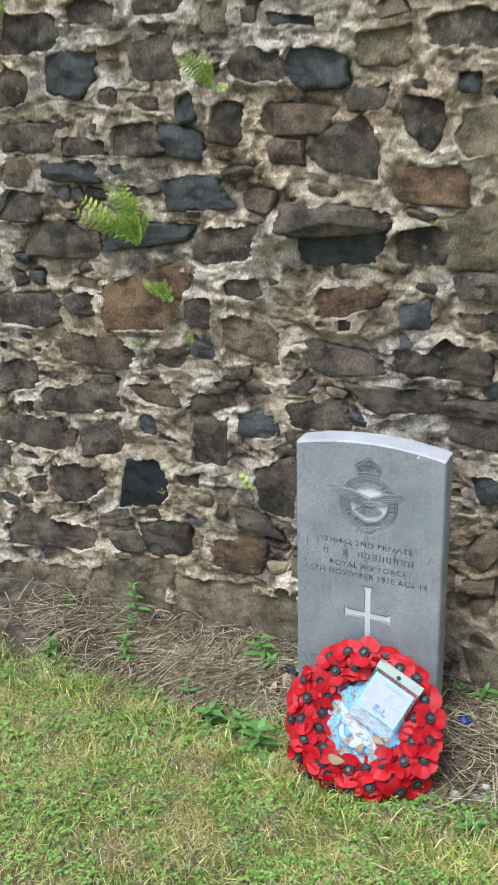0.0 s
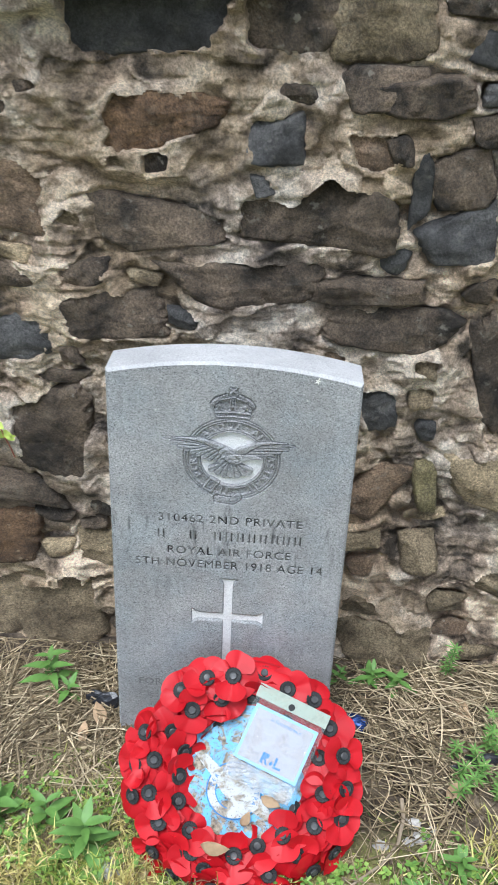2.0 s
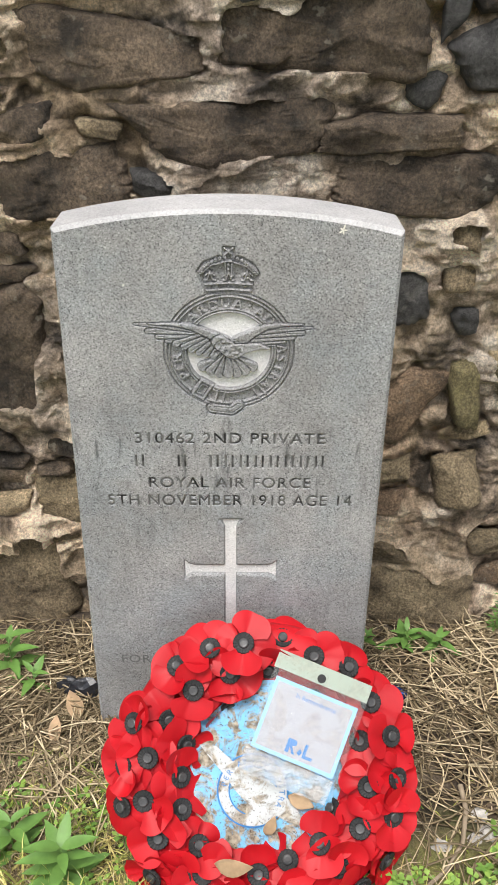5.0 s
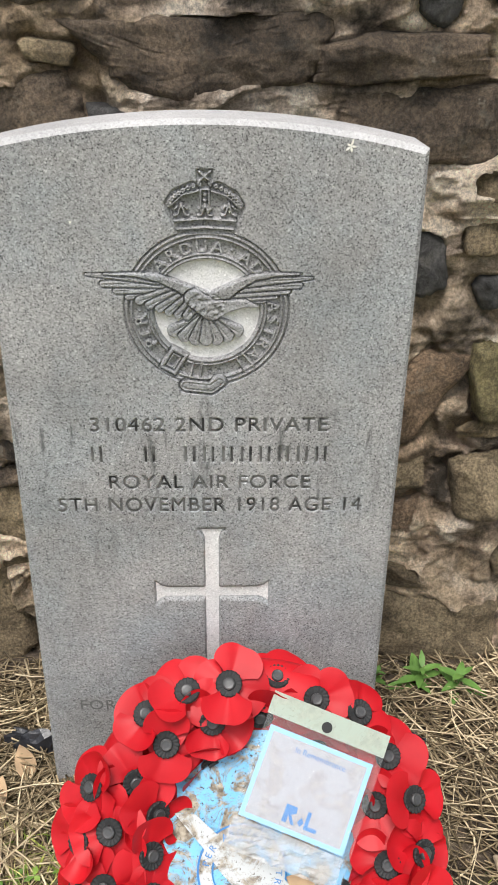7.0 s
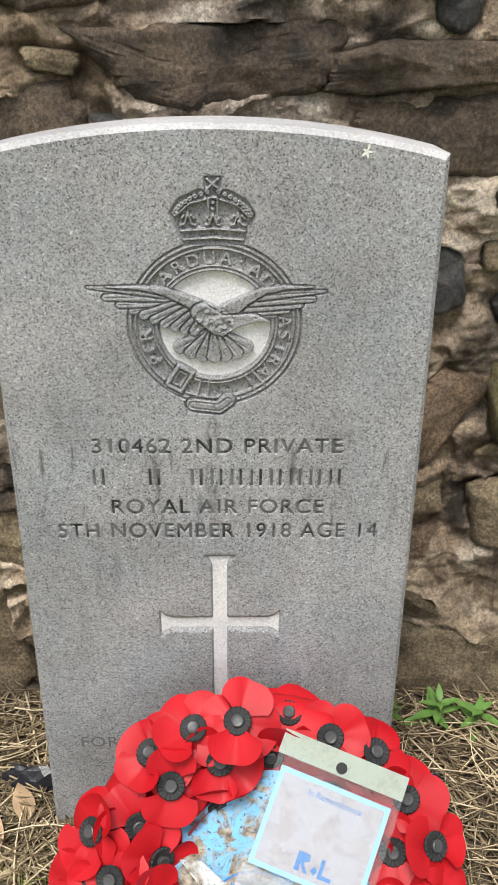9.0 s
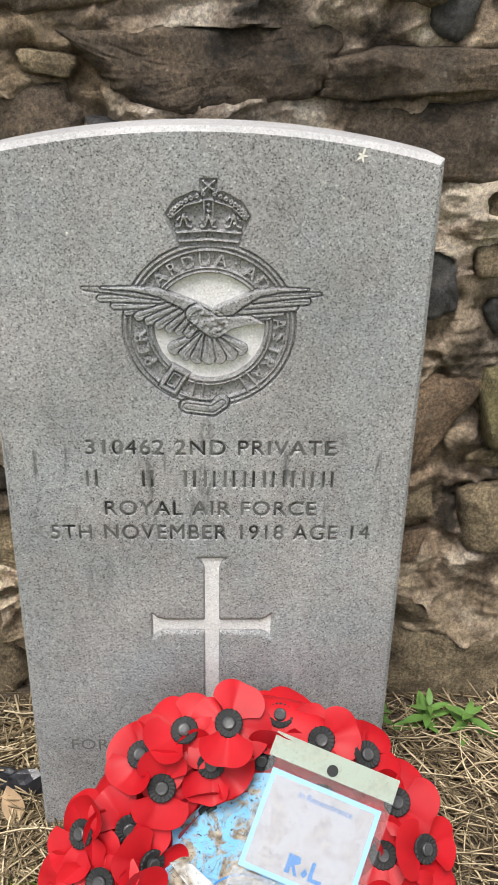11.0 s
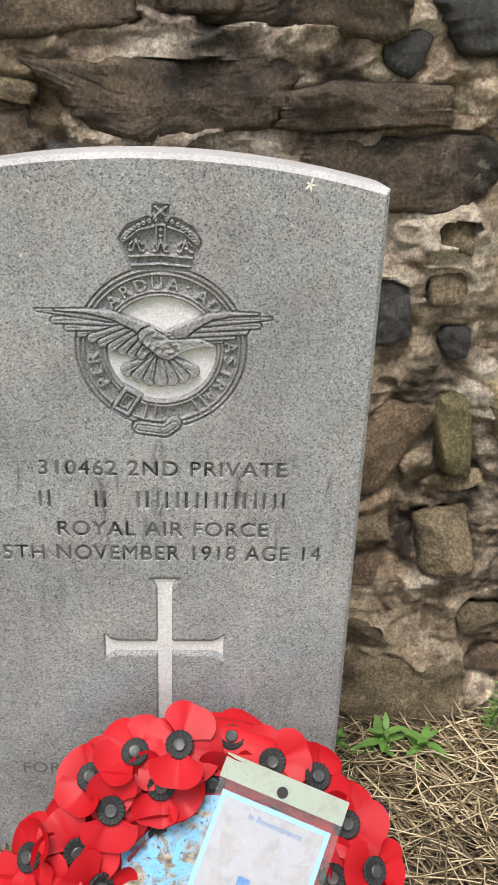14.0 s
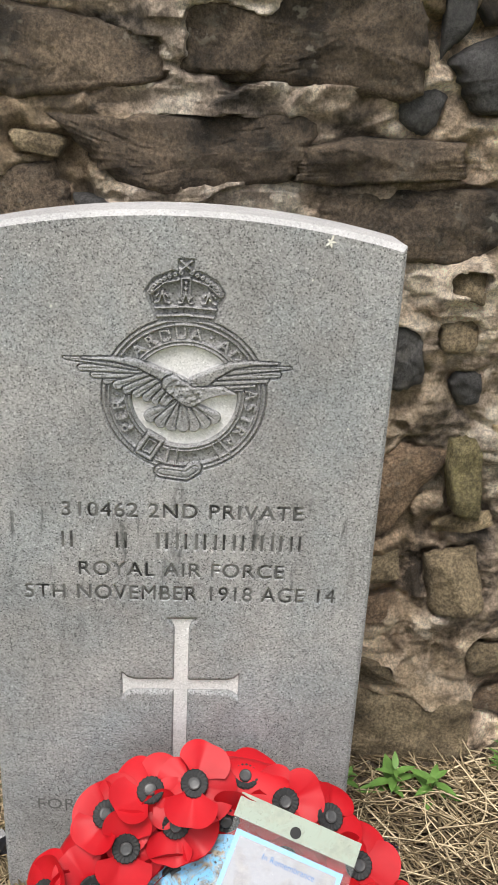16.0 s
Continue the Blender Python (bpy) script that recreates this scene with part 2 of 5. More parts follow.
def granite_material(name, tint=1.0, streaks=True):
    m, n, l, b = material(name, (0.3, 0.3, 0.3), 0.8)
    v = coords(n, l)
    base = ramp(n, l, noise_tex(n, l, v, 7, 5), [(0.38, (0.252 * tint, 0.249 * tint, 0.249 * tint)), (0.62, (0.338 * tint, 0.333 * tint, 0.332 * tint))])
    cells = n.new("ShaderNodeTexVoronoi")
    cells.inputs["Scale"].default_value = 780
    stir = n.new("ShaderNodeTexNoise")
    stir.inputs["Scale"].default_value = 800
    l.new(v, stir.inputs["Vector"])
    moved = n.new("ShaderNodeVectorMath")
    moved.operation = "MULTIPLY_ADD"
    moved.inputs[1].default_value = (0.0032, 0.0032, 0.0032)
    l.new(stir.outputs["Color"], moved.inputs[0])
    l.new(v, moved.inputs[2])
    l.new(moved.outputs[0], cells.inputs["Vector"])
    split = n.new("ShaderNodeSeparateXYZ")
    l.new(cells.outputs["Color"], split.inputs[0])
    crystal = ramp(n, l, split.outputs["X"], [(0.0, 0.45), (0.25, 0.88), (0.7, 1.12), (0.97, 1.4), (1.0, 1.9)])
    base = blend(n, l, 1.0 if streaks else 0.4, base, crystal, "MULTIPLY")
    grit = n.new("ShaderNodeTexVoronoi")
    grit.inputs["Scale"].default_value = 560
    l.new(moved.outputs[0], grit.inputs["Vector"])
    lone = n.new("ShaderNodeSeparateXYZ")
    l.new(grit.outputs["Color"], lone.inputs[0])
    pits = ramp(n, l, lone.outputs["Y"], [(0.13, 0.1), (0.16, 1.0)])
    shape = ramp(n, l, grit.outputs["Distance"], [(0.3, 1.0), (0.5, 0.0)])
    base = blend(n, l, shape, base, blend(n, l, 0.9 if streaks else 0.3, base, pits, "MULTIPLY"))
    if streaks:
        # rain marks that run down the face
        run = ramp(n, l, noise_tex(n, l, coords(n, l, (90, 90, 4.5)), 1, 5, 0.7, 0.1), [(0.4, 0.68), (0.55, 1.06)])
        patch = ramp(n, l, noise_tex(n, l, v, 6, 3), [(0.5, 0.0), (0.68, 0.65)])
        base = blend(n, l, patch, base, blend(n, l, 1.0, base, run, "MULTIPLY"))
        # black drip stain below the badge
        xyz = n.new("ShaderNodeSeparateXYZ")
        l.new(v, xyz.inputs[0])
        side = n.new("ShaderNodeMath")
        side.operation = "MULTIPLY_ADD"
        side.inputs[1].default_value = 26.0
        l.new(xyz.outputs["X"], side.inputs[0])
        l.new(noise_tex(n, l, coords(n, l, (60, 60, 22)), 1, 4, 0.7), side.inputs[2])
        band = ramp(n, l, side.outputs[0], [(0.16, 0.0), (0.34, 0.8), (0.42, 0.8), (0.58, 0.0)])
        level = ramp(n, l, xyz.outputs["Z"], [(0.38, 0.0), (0.43, 0.75), (0.52, 1.0), (0.555, 0.0)])
        spots = ramp(n, l, noise_tex(n, l, coords(n, l, (150, 150, 40)), 1, 3, 0.6), [(0.42, 0.0), (0.6, 1.0)])
        drip = blend(n, l, 1.0, blend(n, l, 1.0, band, level, "MULTIPLY"), spots, "MULTIPLY")
        base = blend(n, l, drip, base, (0.06, 0.06, 0.06))
        # thin black runs out of the lettering
        runs = ramp(n, l, noise_tex(n, l, coords(n, l, (75, 75, 10)), 1, 5, 0.65, 0.2), [(0.56, 0.0), (0.65, 0.85)])
        belt = ramp(n, l, xyz.outputs["Z"], [(0.385, 0.0), (0.42, 0.7), (0.5, 1.0), (0.525, 0.0)])
        base = blend(n, l, blend(n, l, 1.0, runs, belt, "MULTIPLY"), base, (0.075, 0.077, 0.077))
        # bluish bloom of algae round the badge
        bloom = ramp(n, l, noise_tex(n, l, v, 9, 4, 0.6), [(0.46, 0.0), (0.62, 0.5)])
        base = blend(n, l, bloom, base, blend(n, l, 1.0, base, (0.92, 1.02, 1.08), "MULTIPLY"))
    l.new(base, b.inputs["Base Color"])
    bump(n, l, b, noise_tex(n, l, v, 520, 4, 0.75), 0.5, 0.001)
    return m


GRANITE = granite_material("grey_granite")
# the same granite, 16 percent darker, for the carved parts of the badge
DARK_GRANITE = granite_material("darker_carved_granite", 0.84)
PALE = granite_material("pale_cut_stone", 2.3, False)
# paler copy of the granite: extra skylight put into the top's colour
LIT_TOP = granite_material("skylit_top_stone", 1.45, False)


def stained_material():
    m, n, l, b = material("lettering_stain", (0.06, 0.06, 0.058), 0.9)
    v = coords(n, l)
    tone = ramp(n, l, noise_tex(n, l, coords(n, l, (62, 62, 22)), 1, 5, 0.65), [(0.42, (0.145, 0.145, 0.142)), (0.51, (0.09, 0.09, 0.088)), (0.58, (0.02, 0.02, 0.02))])
    l.new(tone, b.inputs["Base Color"])
    return m


STAIN = stained_material()


def plain(name, a, c, scale=30, rough=0.6, metal=0.0, relief=0.0, island=False):
    """A material that wanders between two colours."""
    m, n, l, b = material(name, a, rough, metal)
    v = coords(n, l, shift=True)
    if island:
        geo = n.new("ShaderNodeNewGeometry")
        f = blend(n, l, 0.35, geo.outputs["Random Per Island"], noise_tex(n, l, v, scale, 3))
    else:
        f = noise_tex(n, l, v, scale, 4)
    l.new(ramp(n, l, f, [(0.25, a), (0.75, c)]), b.inputs["Base Color"])
    if relief:
        bump(n, l, b, noise_tex(n, l, v, scale * 3, 4), 0.5, relief)
    return m, n, l, b


def leafy(name, a, c, mid=None, scale=40, rough=0.55):
    m, n, l, b = material(name, a, rough)
    geo = n.new("ShaderNodeNewGeometry")
    stops = [(0.05, a), (0.95, c)] if mid is None else [(0.05, a), (0.6, mid), (0.95, c)]
    tone = ramp(n, l, geo.outputs["Random Per Island"], stops)
    tone = blend(n, l, 0.5, tone, ramp(n, l, noise_tex(n, l, coords(n, l), scale, 3), [(0.3, 0.6), (0.7, 1.4)]), "MULTIPLY")
    l.new(tone, b.inputs["Base Color"])
    b.inputs["Subsurface Weight"].default_value = 0.0
    return m


def patchy_grass():
    """Lawn blades: green to straw blade by blade, with bleached patches a hand wide."""
    m = leafy("lawn_grass", (0.11, 0.2, 0.03), (0.8, 0.68, 0.3), (0.4, 0.45, 0.075), 6)
    n, l = m.node_tree.nodes, m.node_tree.links
    b = n["Principled BSDF"]
    tone = b.inputs["Base Color"].links[0].from_socket
    dry = ramp(n, l, noise_tex(n, l, coords(n, l), 8, 4, 0.6), [(0.5, 0.0), (0.6, 0.7)])
    l.new(blend(n, l, dry, tone, (0.68, 0.55, 0.22)), b.inputs["Base Color"])
    return m


GRASS = patchy_grass()
CLOVER = leafy("clover_leaf", (0.09, 0.19, 0.028), (0.25, 0.38, 0.07), None, 8)
WEED = leafy("weed_leaf", (0.07, 0.17, 0.03), (0.15, 0.28, 0.06))
FERN = leafy("fern_frond", (0.17, 0.3, 0.035), (0.6, 0.68, 0.14))
STRAW = leafy("dry_straw", (0.12, 0.088, 0.048), (0.68, 0.56, 0.37), (0.31, 0.238, 0.138), 12, 0.8)
RED = plain("red_poppy_paper", (0.34, 0.003, 0.008), (0.52, 0.007, 0.014), 14, 0.5)[0]
RED.node_tree.nodes["Principled BSDF"].inputs["Specular IOR Level"].default_value = 0.3
BLACK = plain("black_plastic", (0.009, 0.009, 0.01), (0.02, 0.02, 0.02), 90, 0.7)[0]
KNOB = plain("worn_black_plastic", (0.03, 0.03, 0.031), (0.075, 0.075, 0.075), 120, 0.4)[0]


def ground_material():
    m, n, l, b = material("soil_and_lawn", (0.1, 0.08, 0.05), 0.95)
    v = coords(n, l)
    soil = ramp(n, l, noise_tex(n, l, v, 16, 8, 0.72), [(0.36, (0.03, 0.022, 0.015)), (0.5, (0.09, 0.067, 0.046)), (0.64, (0.23, 0.18, 0.125))])
    soil = blend(n, l, 0.8, soil, ramp(n, l, noise_tex(n, l, v, 110, 4, 0.7), [(0.3, 0.5), (0.7, 1.5)]), "MULTIPLY")
    lawn = ramp(n, l, noise_tex(n, l, v, 9, 6, 0.7), [(0.36, (0.08, 0.11, 0.022)), (0.52, (0.2, 0.2, 0.06)), (0.66, (0.4, 0.32, 0.15))])
    lawn = blend(n, l, 0.8, lawn, ramp(n, l, noise_tex(n, l, v, 130, 4, 0.7), [(0.3, 0.5), (0.7, 1.4)]), "MULTIPLY")
    xyz = n.new("ShaderNodeSeparateXYZ")
    l.new(v, xyz.inputs[0])
    edge = n.new("ShaderNodeMath")
    edge.operation = "MULTIPLY_ADD"
    edge.inputs[1].default_value = 0.35
    l.new(noise_tex(n, l, v, 5, 4), edge.inputs[0])
    l.new(xyz.outputs["Y"], edge.inputs[2])
    add = n.new("ShaderNodeMath")
    add.inputs[1].default_value = 0.5
    l.new(edge.outputs[0], add.inputs[0])
    mask = ramp(n, l, add.outputs[0], [(0.42, 0.0), (0.52, 1.0)])
    l.new(blend(n, l, mask, lawn, soil), b.inputs["Base Color"])
    first = bump(n, l, b, noise_tex(n, l, v, 45, 6, 0.7), 0.9, 0.012)
    bump(n, l, b, noise_tex(n, l, v, 240, 3, 0.7), 0.6, 0.003, first)
    return m


GROUND = ground_material()

# ---- ground ----
GROUND_Z = -0.05


def ground_height(x, y):
    return GROUND_Z + 0.016 * fbm(np.asarray(x) * 3, np.asarray(y) * 3, 0.4) + 0.006 * fbm(np.asarray(x) * 14, np.asarray(y) * 14, 2.2)


far = [4, 7, 12, 25, 60, 150, 400]
xs = np.array([-f for f in reversed(far)] + list(np.arange(-2.2, 1.8, 0.02)) + far)
ys = np.array([-f for f in reversed(far)] + list(np.arange(-1.8, 0.42, 0.02)) + far)
ground = new("ground", grid_mesh("ground", xs, ys, lambda x, y: (x, y, ground_height(x, y)), GROUND))
tagged(ground, "lawn with a bare strip of soil along the wall", "ground", kind="structure")

# ---- wall ----
WALL_Y = 0.262
rng = random.Random(7)
wall = thing("wall_north", "old rubble wall of dark basalt in smeared lime mortar", "wall", kind="structure")
STONES, OUTLINES = [], []


def bedding(x, z):
    """Distance outside the nearest stone's outline (negative inside it), and the level to which the mortar is drawn up there."""
    gap, level = np.full(np.shape(x), 0.2), np.zeros(np.shape(x))
    for sx, sz, w, h, tilt, taper, wedge, slant, radii, proud in OUTLINES:
        reach = max(w, h) / 2 * 1.3 + 0.05
        rows = np.where(np.abs(z[:, 0] - sz) < reach)[0]
        cols = np.where(np.abs(x[0] - sx) < reach)[0]
        if len(rows) < 2 or len(cols) < 2:
            continue
        box = np.s_[rows[0] : rows[-1] + 1, cols[0] : cols[-1] + 1]
        dx, dz = x[box] - sx, z[box] - sz
        c, s = math.cos(radians(tilt)), math.sin(radians(tilt))
        px, pz = dx * c + dz * s, -dx * s + dz * c
        v = np.clip(pz / (h / 2), -3, 3)
        u = (px + math.tan(radians(slant)) * v * h / 2) / (w / 2 * np.clip(1 + taper * np.clip(v, -1, 1), 0.3, 2))
        v = v / np.clip(1 - wedge * np.clip(u, -1, 1), 0.3, 2)
        turn = np.mod(np.arctan2(v, u) / (2 * np.pi) * len(radii), len(radii))
        k = np.floor(turn).astype(int) % len(radii)
        f = turn - np.floor(turn)
        edge = radii[k] * (1 - f) + radii[(k + 1) % len(radii)] * f
        off = (np.hypot(u, v) / edge - 1) * min(w, h) / 2
        level[box] = np.maximum(level[box], proud * np.clip(1 - off / 0.05, 0, 1))
        gap[box] = np.minimum(gap[box], off)
    return gap, level


def wall_relief(x, z):
    """How far the mortar stands out of the wall's plane: ragged lips round the stones, worn and slumped between them."""
    gap, level = bedding(x, z)
    gap = gap + 0.010 * fbm(x * 26, z * 26, 15.0, 5) + 0.008 * fbm(x * 8, z * 8, 41.0, 2) + 0.001
    near = np.exp(-np.maximum(gap, 0) / 0.011)
    # flush and smeared over the stones here, washed out to a dark crack there
    full = np.clip(0.5 + 1.5 * fbm(x * 6.5, z * 7.5, 27.0, 4), 0, 1)
    swell = 0.008 * fbm(x * 4.2, z * 5.0, 1.3, 3)
    lumps = 0.011 * np.abs(fbm(x * 14, z * 19, 4.0, 5))
    step = np.clip(vnoise(x * 17 + 2.0 * fbm(x * 7, z * 7, 9.0, 3), z * 27 + 1.2 * fbm(x * 11, z * 9, 19.0, 2), 3.0) * 12, -1, 1)
    slabs = 0.007 * step * (0.4 + 0.6 * np.abs(vnoise(x * 9, z * 9, 8.0)))
    holes = -0.018 * np.clip(fbm(x * 15 + 5, z * 21, 12.0, 4) - 0.36, 0, 1) * 3
    crack = -0.026 * near * np.clip(1 - 2.1 * full, 0, 1)
    lip = 0.007 * near * full * (0.4 + fbm(x * 24, z * 24, 21.0, 3))
    out = swell + lumps + slabs + holes + crack + lip + 0.006 * fbm(x * 50, z * 66, 6.0, 5) + level * (0.2 + 0.75 * full) + 0.005 * vein(x, z)
    inside = np.clip(-gap / 0.005, 0, 1)
    return out * (1 - inside) - 0.03 * inside


def vein(x, z):
    """Thin raised threads of harder lime left standing in the joints."""
    n = fbm(x * 3.6 + 0.4 * vnoise(x * 19, z * 19, 2.0), z * 5.2, 33.0, 3)
    return np.exp(-((n / 0.028) ** 2)) * np.clip(0.4 + 1.6 * vnoise(x * 6, z * 6, 50.0), 0, 1)


def rubble(tone, x, z, w, h, tilt=0, taper=0.0, wedge=0.0, slant=0, proud=None):
    """One hewn stone: width, height, tilt and slant in degrees; taper widens its top, wedge heightens its side."""
    STONES.append((x, z, w, h, tilt))
    seed = len(STONES) * 3.7
    proud = rng.uniform(0.012, 0.028) if proud is None else proud
    around = 76 if max(w, h) > 0.12 else 48
    w, h = w * 1.05, h * 1.05
    th = np.linspace(0, 2 * np.pi, around, endpoint=False)
    c, s = np.cos(th), np.sin(th)
    # a hewn outline: four uneven sides and a few corners knocked off
    cuts = [(math.pi / 2 * k + rng.uniform(-0.16, 0.16), rng.uniform(0.93, 1.03)) for k in range(4)]
    cuts += [(math.pi / 4 + math.pi / 2 * k + rng.uniform(-0.3, 0.3), rng.uniform(1.02, 1.36)) for k in rng.sample(range(4), rng.choice((2, 3, 3, 4)))]
    r = np.minimum.reduce([d / np.maximum(0.05, np.cos(th - a)) for a, d in cuts])
    r = r * (1 + 0.045 * fbm(c * 1.6 + seed, s * 1.6, seed, 2) + 0.04 * vnoise(c * 6 + seed, s * 6, 2.0) + 0.035 * vnoise(c * 17 + seed, s * 17, 5.0))
    levels = [(1.16, -0.2), (1.09, 0.62), (1.03, 0.84), (0.96, 0.95), (0.88, 1.0), (0.77, 1.0), (0.65, 1.0), (0.52, 1.0), (0.38, 1.0), (0.24, 1.0), (0.11, 1.0)]
    OUTLINES.append((x, z, w, h, tilt, taper, wedge, slant, r, proud))
    verts, faces = [], []
    planes = [(rng.uniform(-0.5, 0.5), rng.uniform(-0.6, 0.35), rng.uniform(0.95, 1.3)) for _ in range(5)]
    ct, st, sl = math.cos(radians(tilt)), math.sin(radians(tilt)), math.tan(radians(slant))

    def at(u, v, up):
        px = u * w / 2 * (1 + taper * v) - sl * v * h / 2
        pz = v * h / 2 * (1 - wedge * u)
        wx, wz = px * ct - pz * st, px * st + pz * ct
        facet = np.minimum.reduce([a * u + b2 * v + c2 for a, b2, c2 in planes])
        chips = 0.008 * fbm((x + wx) * 24 + seed, (z + wz) * 30, seed, 5) - 0.009 * np.abs(fbm((x + wx) * 13 + seed, (z + wz) * 17, seed + 4, 3)) + 0.003
        out = proud * up * facet + (chips if up > 0.5 else 0.0)
        return np.stack([wx, -out, wz], -1)

    for scale, up in levels:
        verts.append(at(c * r * scale, s * r * scale, up))
    verts = np.concatenate(verts + [at(np.zeros(1), np.zeros(1), 1.0)])
    for k in range(len(levels) - 1):
        for j in range(around):
            a, b2 = k * around + j, k * around + (j + 1) % around
            faces.append((a, b2, b2 + around, a + around))
    last = (len(levels) - 1) * around
    faces += [(last + j, last + (j + 1) % around, len(verts) - 1) for j in range(around)]
    me = mesh_from("stone", verts, faces, tone)
    ob = part("stone", me, tone, wall)
    ob.location = (x, WALL_Y + 0.004, z)
    return ob


rubble(BLUE, -0.946, 1.658, 0.140, 0.112, -0, 0.14, -0.17, -8)
rubble(BASALT, -0.671, 1.685, 0.140, 0.103, 4, -0.09, -0.08, 7)
rubble(BASALT, -0.380, 1.663, 0.142, 0.076, -1, -0.09, -0.08, -10)
rubble(BLUE, -0.233, 1.654, 0.145, 0.087, -2, -0.01, -0.06, 6)
rubble(OLIVE, -0.060, 1.688, 0.125, 0.075, 2, -0.03, -0.11, 2)
rubble(BASALT, 0.126, 1.720, 0.152, 0.078, -2, 0.02, -0.08, 10)
rubble(BROWN, -1.130, 1.631, 0.093, 0.094, -4, -0.00, 0.20, -9)
rubble(BLUE, 0.144, 1.611, 0.064, 0.048, -7, 0.10, -0.01, 3)
rubble(BROWN, -0.293, 1.533, 0.178, 0.066, -3, 0.02, 0.01, -1)
rubble(BASALT, -0.093, 1.577, 0.110, 0.053, 1, 0.01, -0.17, 2)
rubble(BASALT, 0.047, 1.527, 0.088, 0.107, -3, 0.36, -0.08, 2)
rubble(OLIVE, 0.182, 1.504, 0.115, 0.113, 4, -0.07, -0.12, -4)
rubble(BASALT, -0.472, 1.530, 0.093, 0.100, -3, 0.04, -0.03, -2)
rubble(BASALT, -0.751, 1.491, 0.137, 0.088, -4, -0.04, -0.08, 6)
rubble(BASALT, -1.107, 1.493, 0.190, 0.073, -0, 0.04, 0.08, -17)
rubble(BASALT, -0.156, 1.457, 0.153, 0.111, 1, -0.03, -0.26, 9)
rubble(RUST, 0.065, 1.378, 0.162, 0.086, -2, -0.03, 0.02, 2)
rubble(BLUE, -0.973, 1.401, 0.199, 0.055, 1, -0.02, -0.14, 6)
rubble(BLUE, -0.589, 1.351, 0.170, 0.088, 5, -0.02, -0.04, 23)
rubble(BROWN, -0.392, 1.333, 0.077, 0.051, -6, 0.16, -0.00, -10)
rubble(BASALT, -0.185, 1.288, 0.286, 0.072, 2, 0.06, 0.13, -5, 0.06)
# set-back dark stone: its colour stands in for the shaded hollow below the overhang
rubble(BLUE, -0.176, 1.224, 0.234, 0.088, 4, 0.14, -0.03, -0, 0.006)
rubble(BASALT, 0.052, 1.232, 0.120, 0.091, 6, 0.05, -0.06, 1)
rubble(OLIVE, 0.180, 1.255, 0.132, 0.128, 5, -0.03, -0.09, -3)
rubble(BASALT, -1.036, 1.202, 0.245, 0.092, 2, -0.01, 0.02, -5)
rubble(BLUE, -0.740, 1.228, 0.259, 0.053, 7, 0.00, 0.23, -18)
rubble(BASALT, -0.495, 1.210, 0.177, 0.097, 6, 0.02, -0.03, -12)
rubble(RUST, -0.779, 1.030, 0.248, 0.156, 6, 0.16, -0.11, -20)
rubble(BASALT, -0.448, 1.096, 0.121, 0.060, 2, 0.07, -0.21, -5)
rubble(RUST, -0.150, 1.081, 0.191, 0.076, 7, 0.10, 0.36, -1)
rubble(BASALT, 0.198, 1.139, 0.112, 0.056, 4, 0.03, 0.02, 3)
rubble(BASALT, -1.001, 1.013, 0.093, 0.067, 2, 0.00, -0.07, -10)
rubble(BASALT, -0.593, 1.019, 0.083, 0.084, 5, 0.01, -0.09, -9)
rubble(BROWN, -0.426, 0.955, 0.173, 0.100, -12, 0.00, -0.16, 7)
rubble(BASALT, -1.202, 0.976, 0.203, 0.098, 0, -0.04, 0.08, -8)
rubble(BROWN, -0.982, 0.866, 0.283, 0.097, 1, 0.03, -0.04, -2)
rubble(BROWN, -0.699, 0.872, 0.105, 0.058, -2, 0.09, -0.07, 7)
rubble(BASALT, -0.146, 0.912, 0.210, 0.068, -3, 0.12, 0.40, 18)
rubble(BASALT, 0.151, 0.942, 0.108, 0.155, 62, 0.22, 0.35, 20)
rubble(BASALT, 0.006, 0.814, 0.200, 0.074, 6, 0.09, 0.08, 10)
rubble(BLUE, 0.037, 1.057, 0.083, 0.063, 12, 0.02, -0.16, -10)
rubble(BROWN, 0.192, 1.045, 0.084, 0.058, -0, -0.01, -0.11, 3)
rubble(BROWN, -0.759, 0.752, 0.151, 0.071, 5, -0.05, -0.21, 14)
rubble(BASALT, -1.265, 0.553, 0.243, 0.105, 3, -0.01, -0.17, -10)
rubble(BASALT, -0.977, 0.568, 0.163, 0.100, 15, 0.01, -0.09, -16)
rubble(BASALT, -0.578, 0.605, 0.121, 0.142, 4, -0.04, -0.05, -6)
rubble(BASALT, -1.102, 0.388, 0.202, 0.130, 9, 0.05, 0.00, -13)
rubble(BURNT, -0.821, 0.440, 0.163, 0.156, 10, -0.02, 0.01, -16)
rubble(BASALT, -0.360, 0.485, 0.131, 0.166, 7, 0.09, -0.14, -6)
rubble(RUST, -0.504, 0.229, 0.169, 0.111, -1, 0.05, -0.06, -2)
rubble(BASALT, -0.281, 0.820, 0.078, 0.039, 9, 0.11, -0.12, -11)
rubble(BLUE, -0.415, 0.686, 0.125, 0.076, 10, 0.05, -0.17, -9)
rubble(BLUE, -0.794, 0.642, 0.063, 0.068, 7, 0.00, 0.00, -13)
rubble(BASALT, -0.240, 0.744, 0.171, 0.082, 6, -0.01, 0.07, 5)
rubble(BASALT, -1.277, 0.754, 0.142, 0.102, 6, -0.01, 0.02, -16)
rubble(BASALT, -1.049, 0.697, 0.303, 0.089, 9, 0.04, -0.07, 6)
rubble(BASALT, -0.767, 0.231, 0.166, 0.118, 11, 0.05, -0.00, -11)
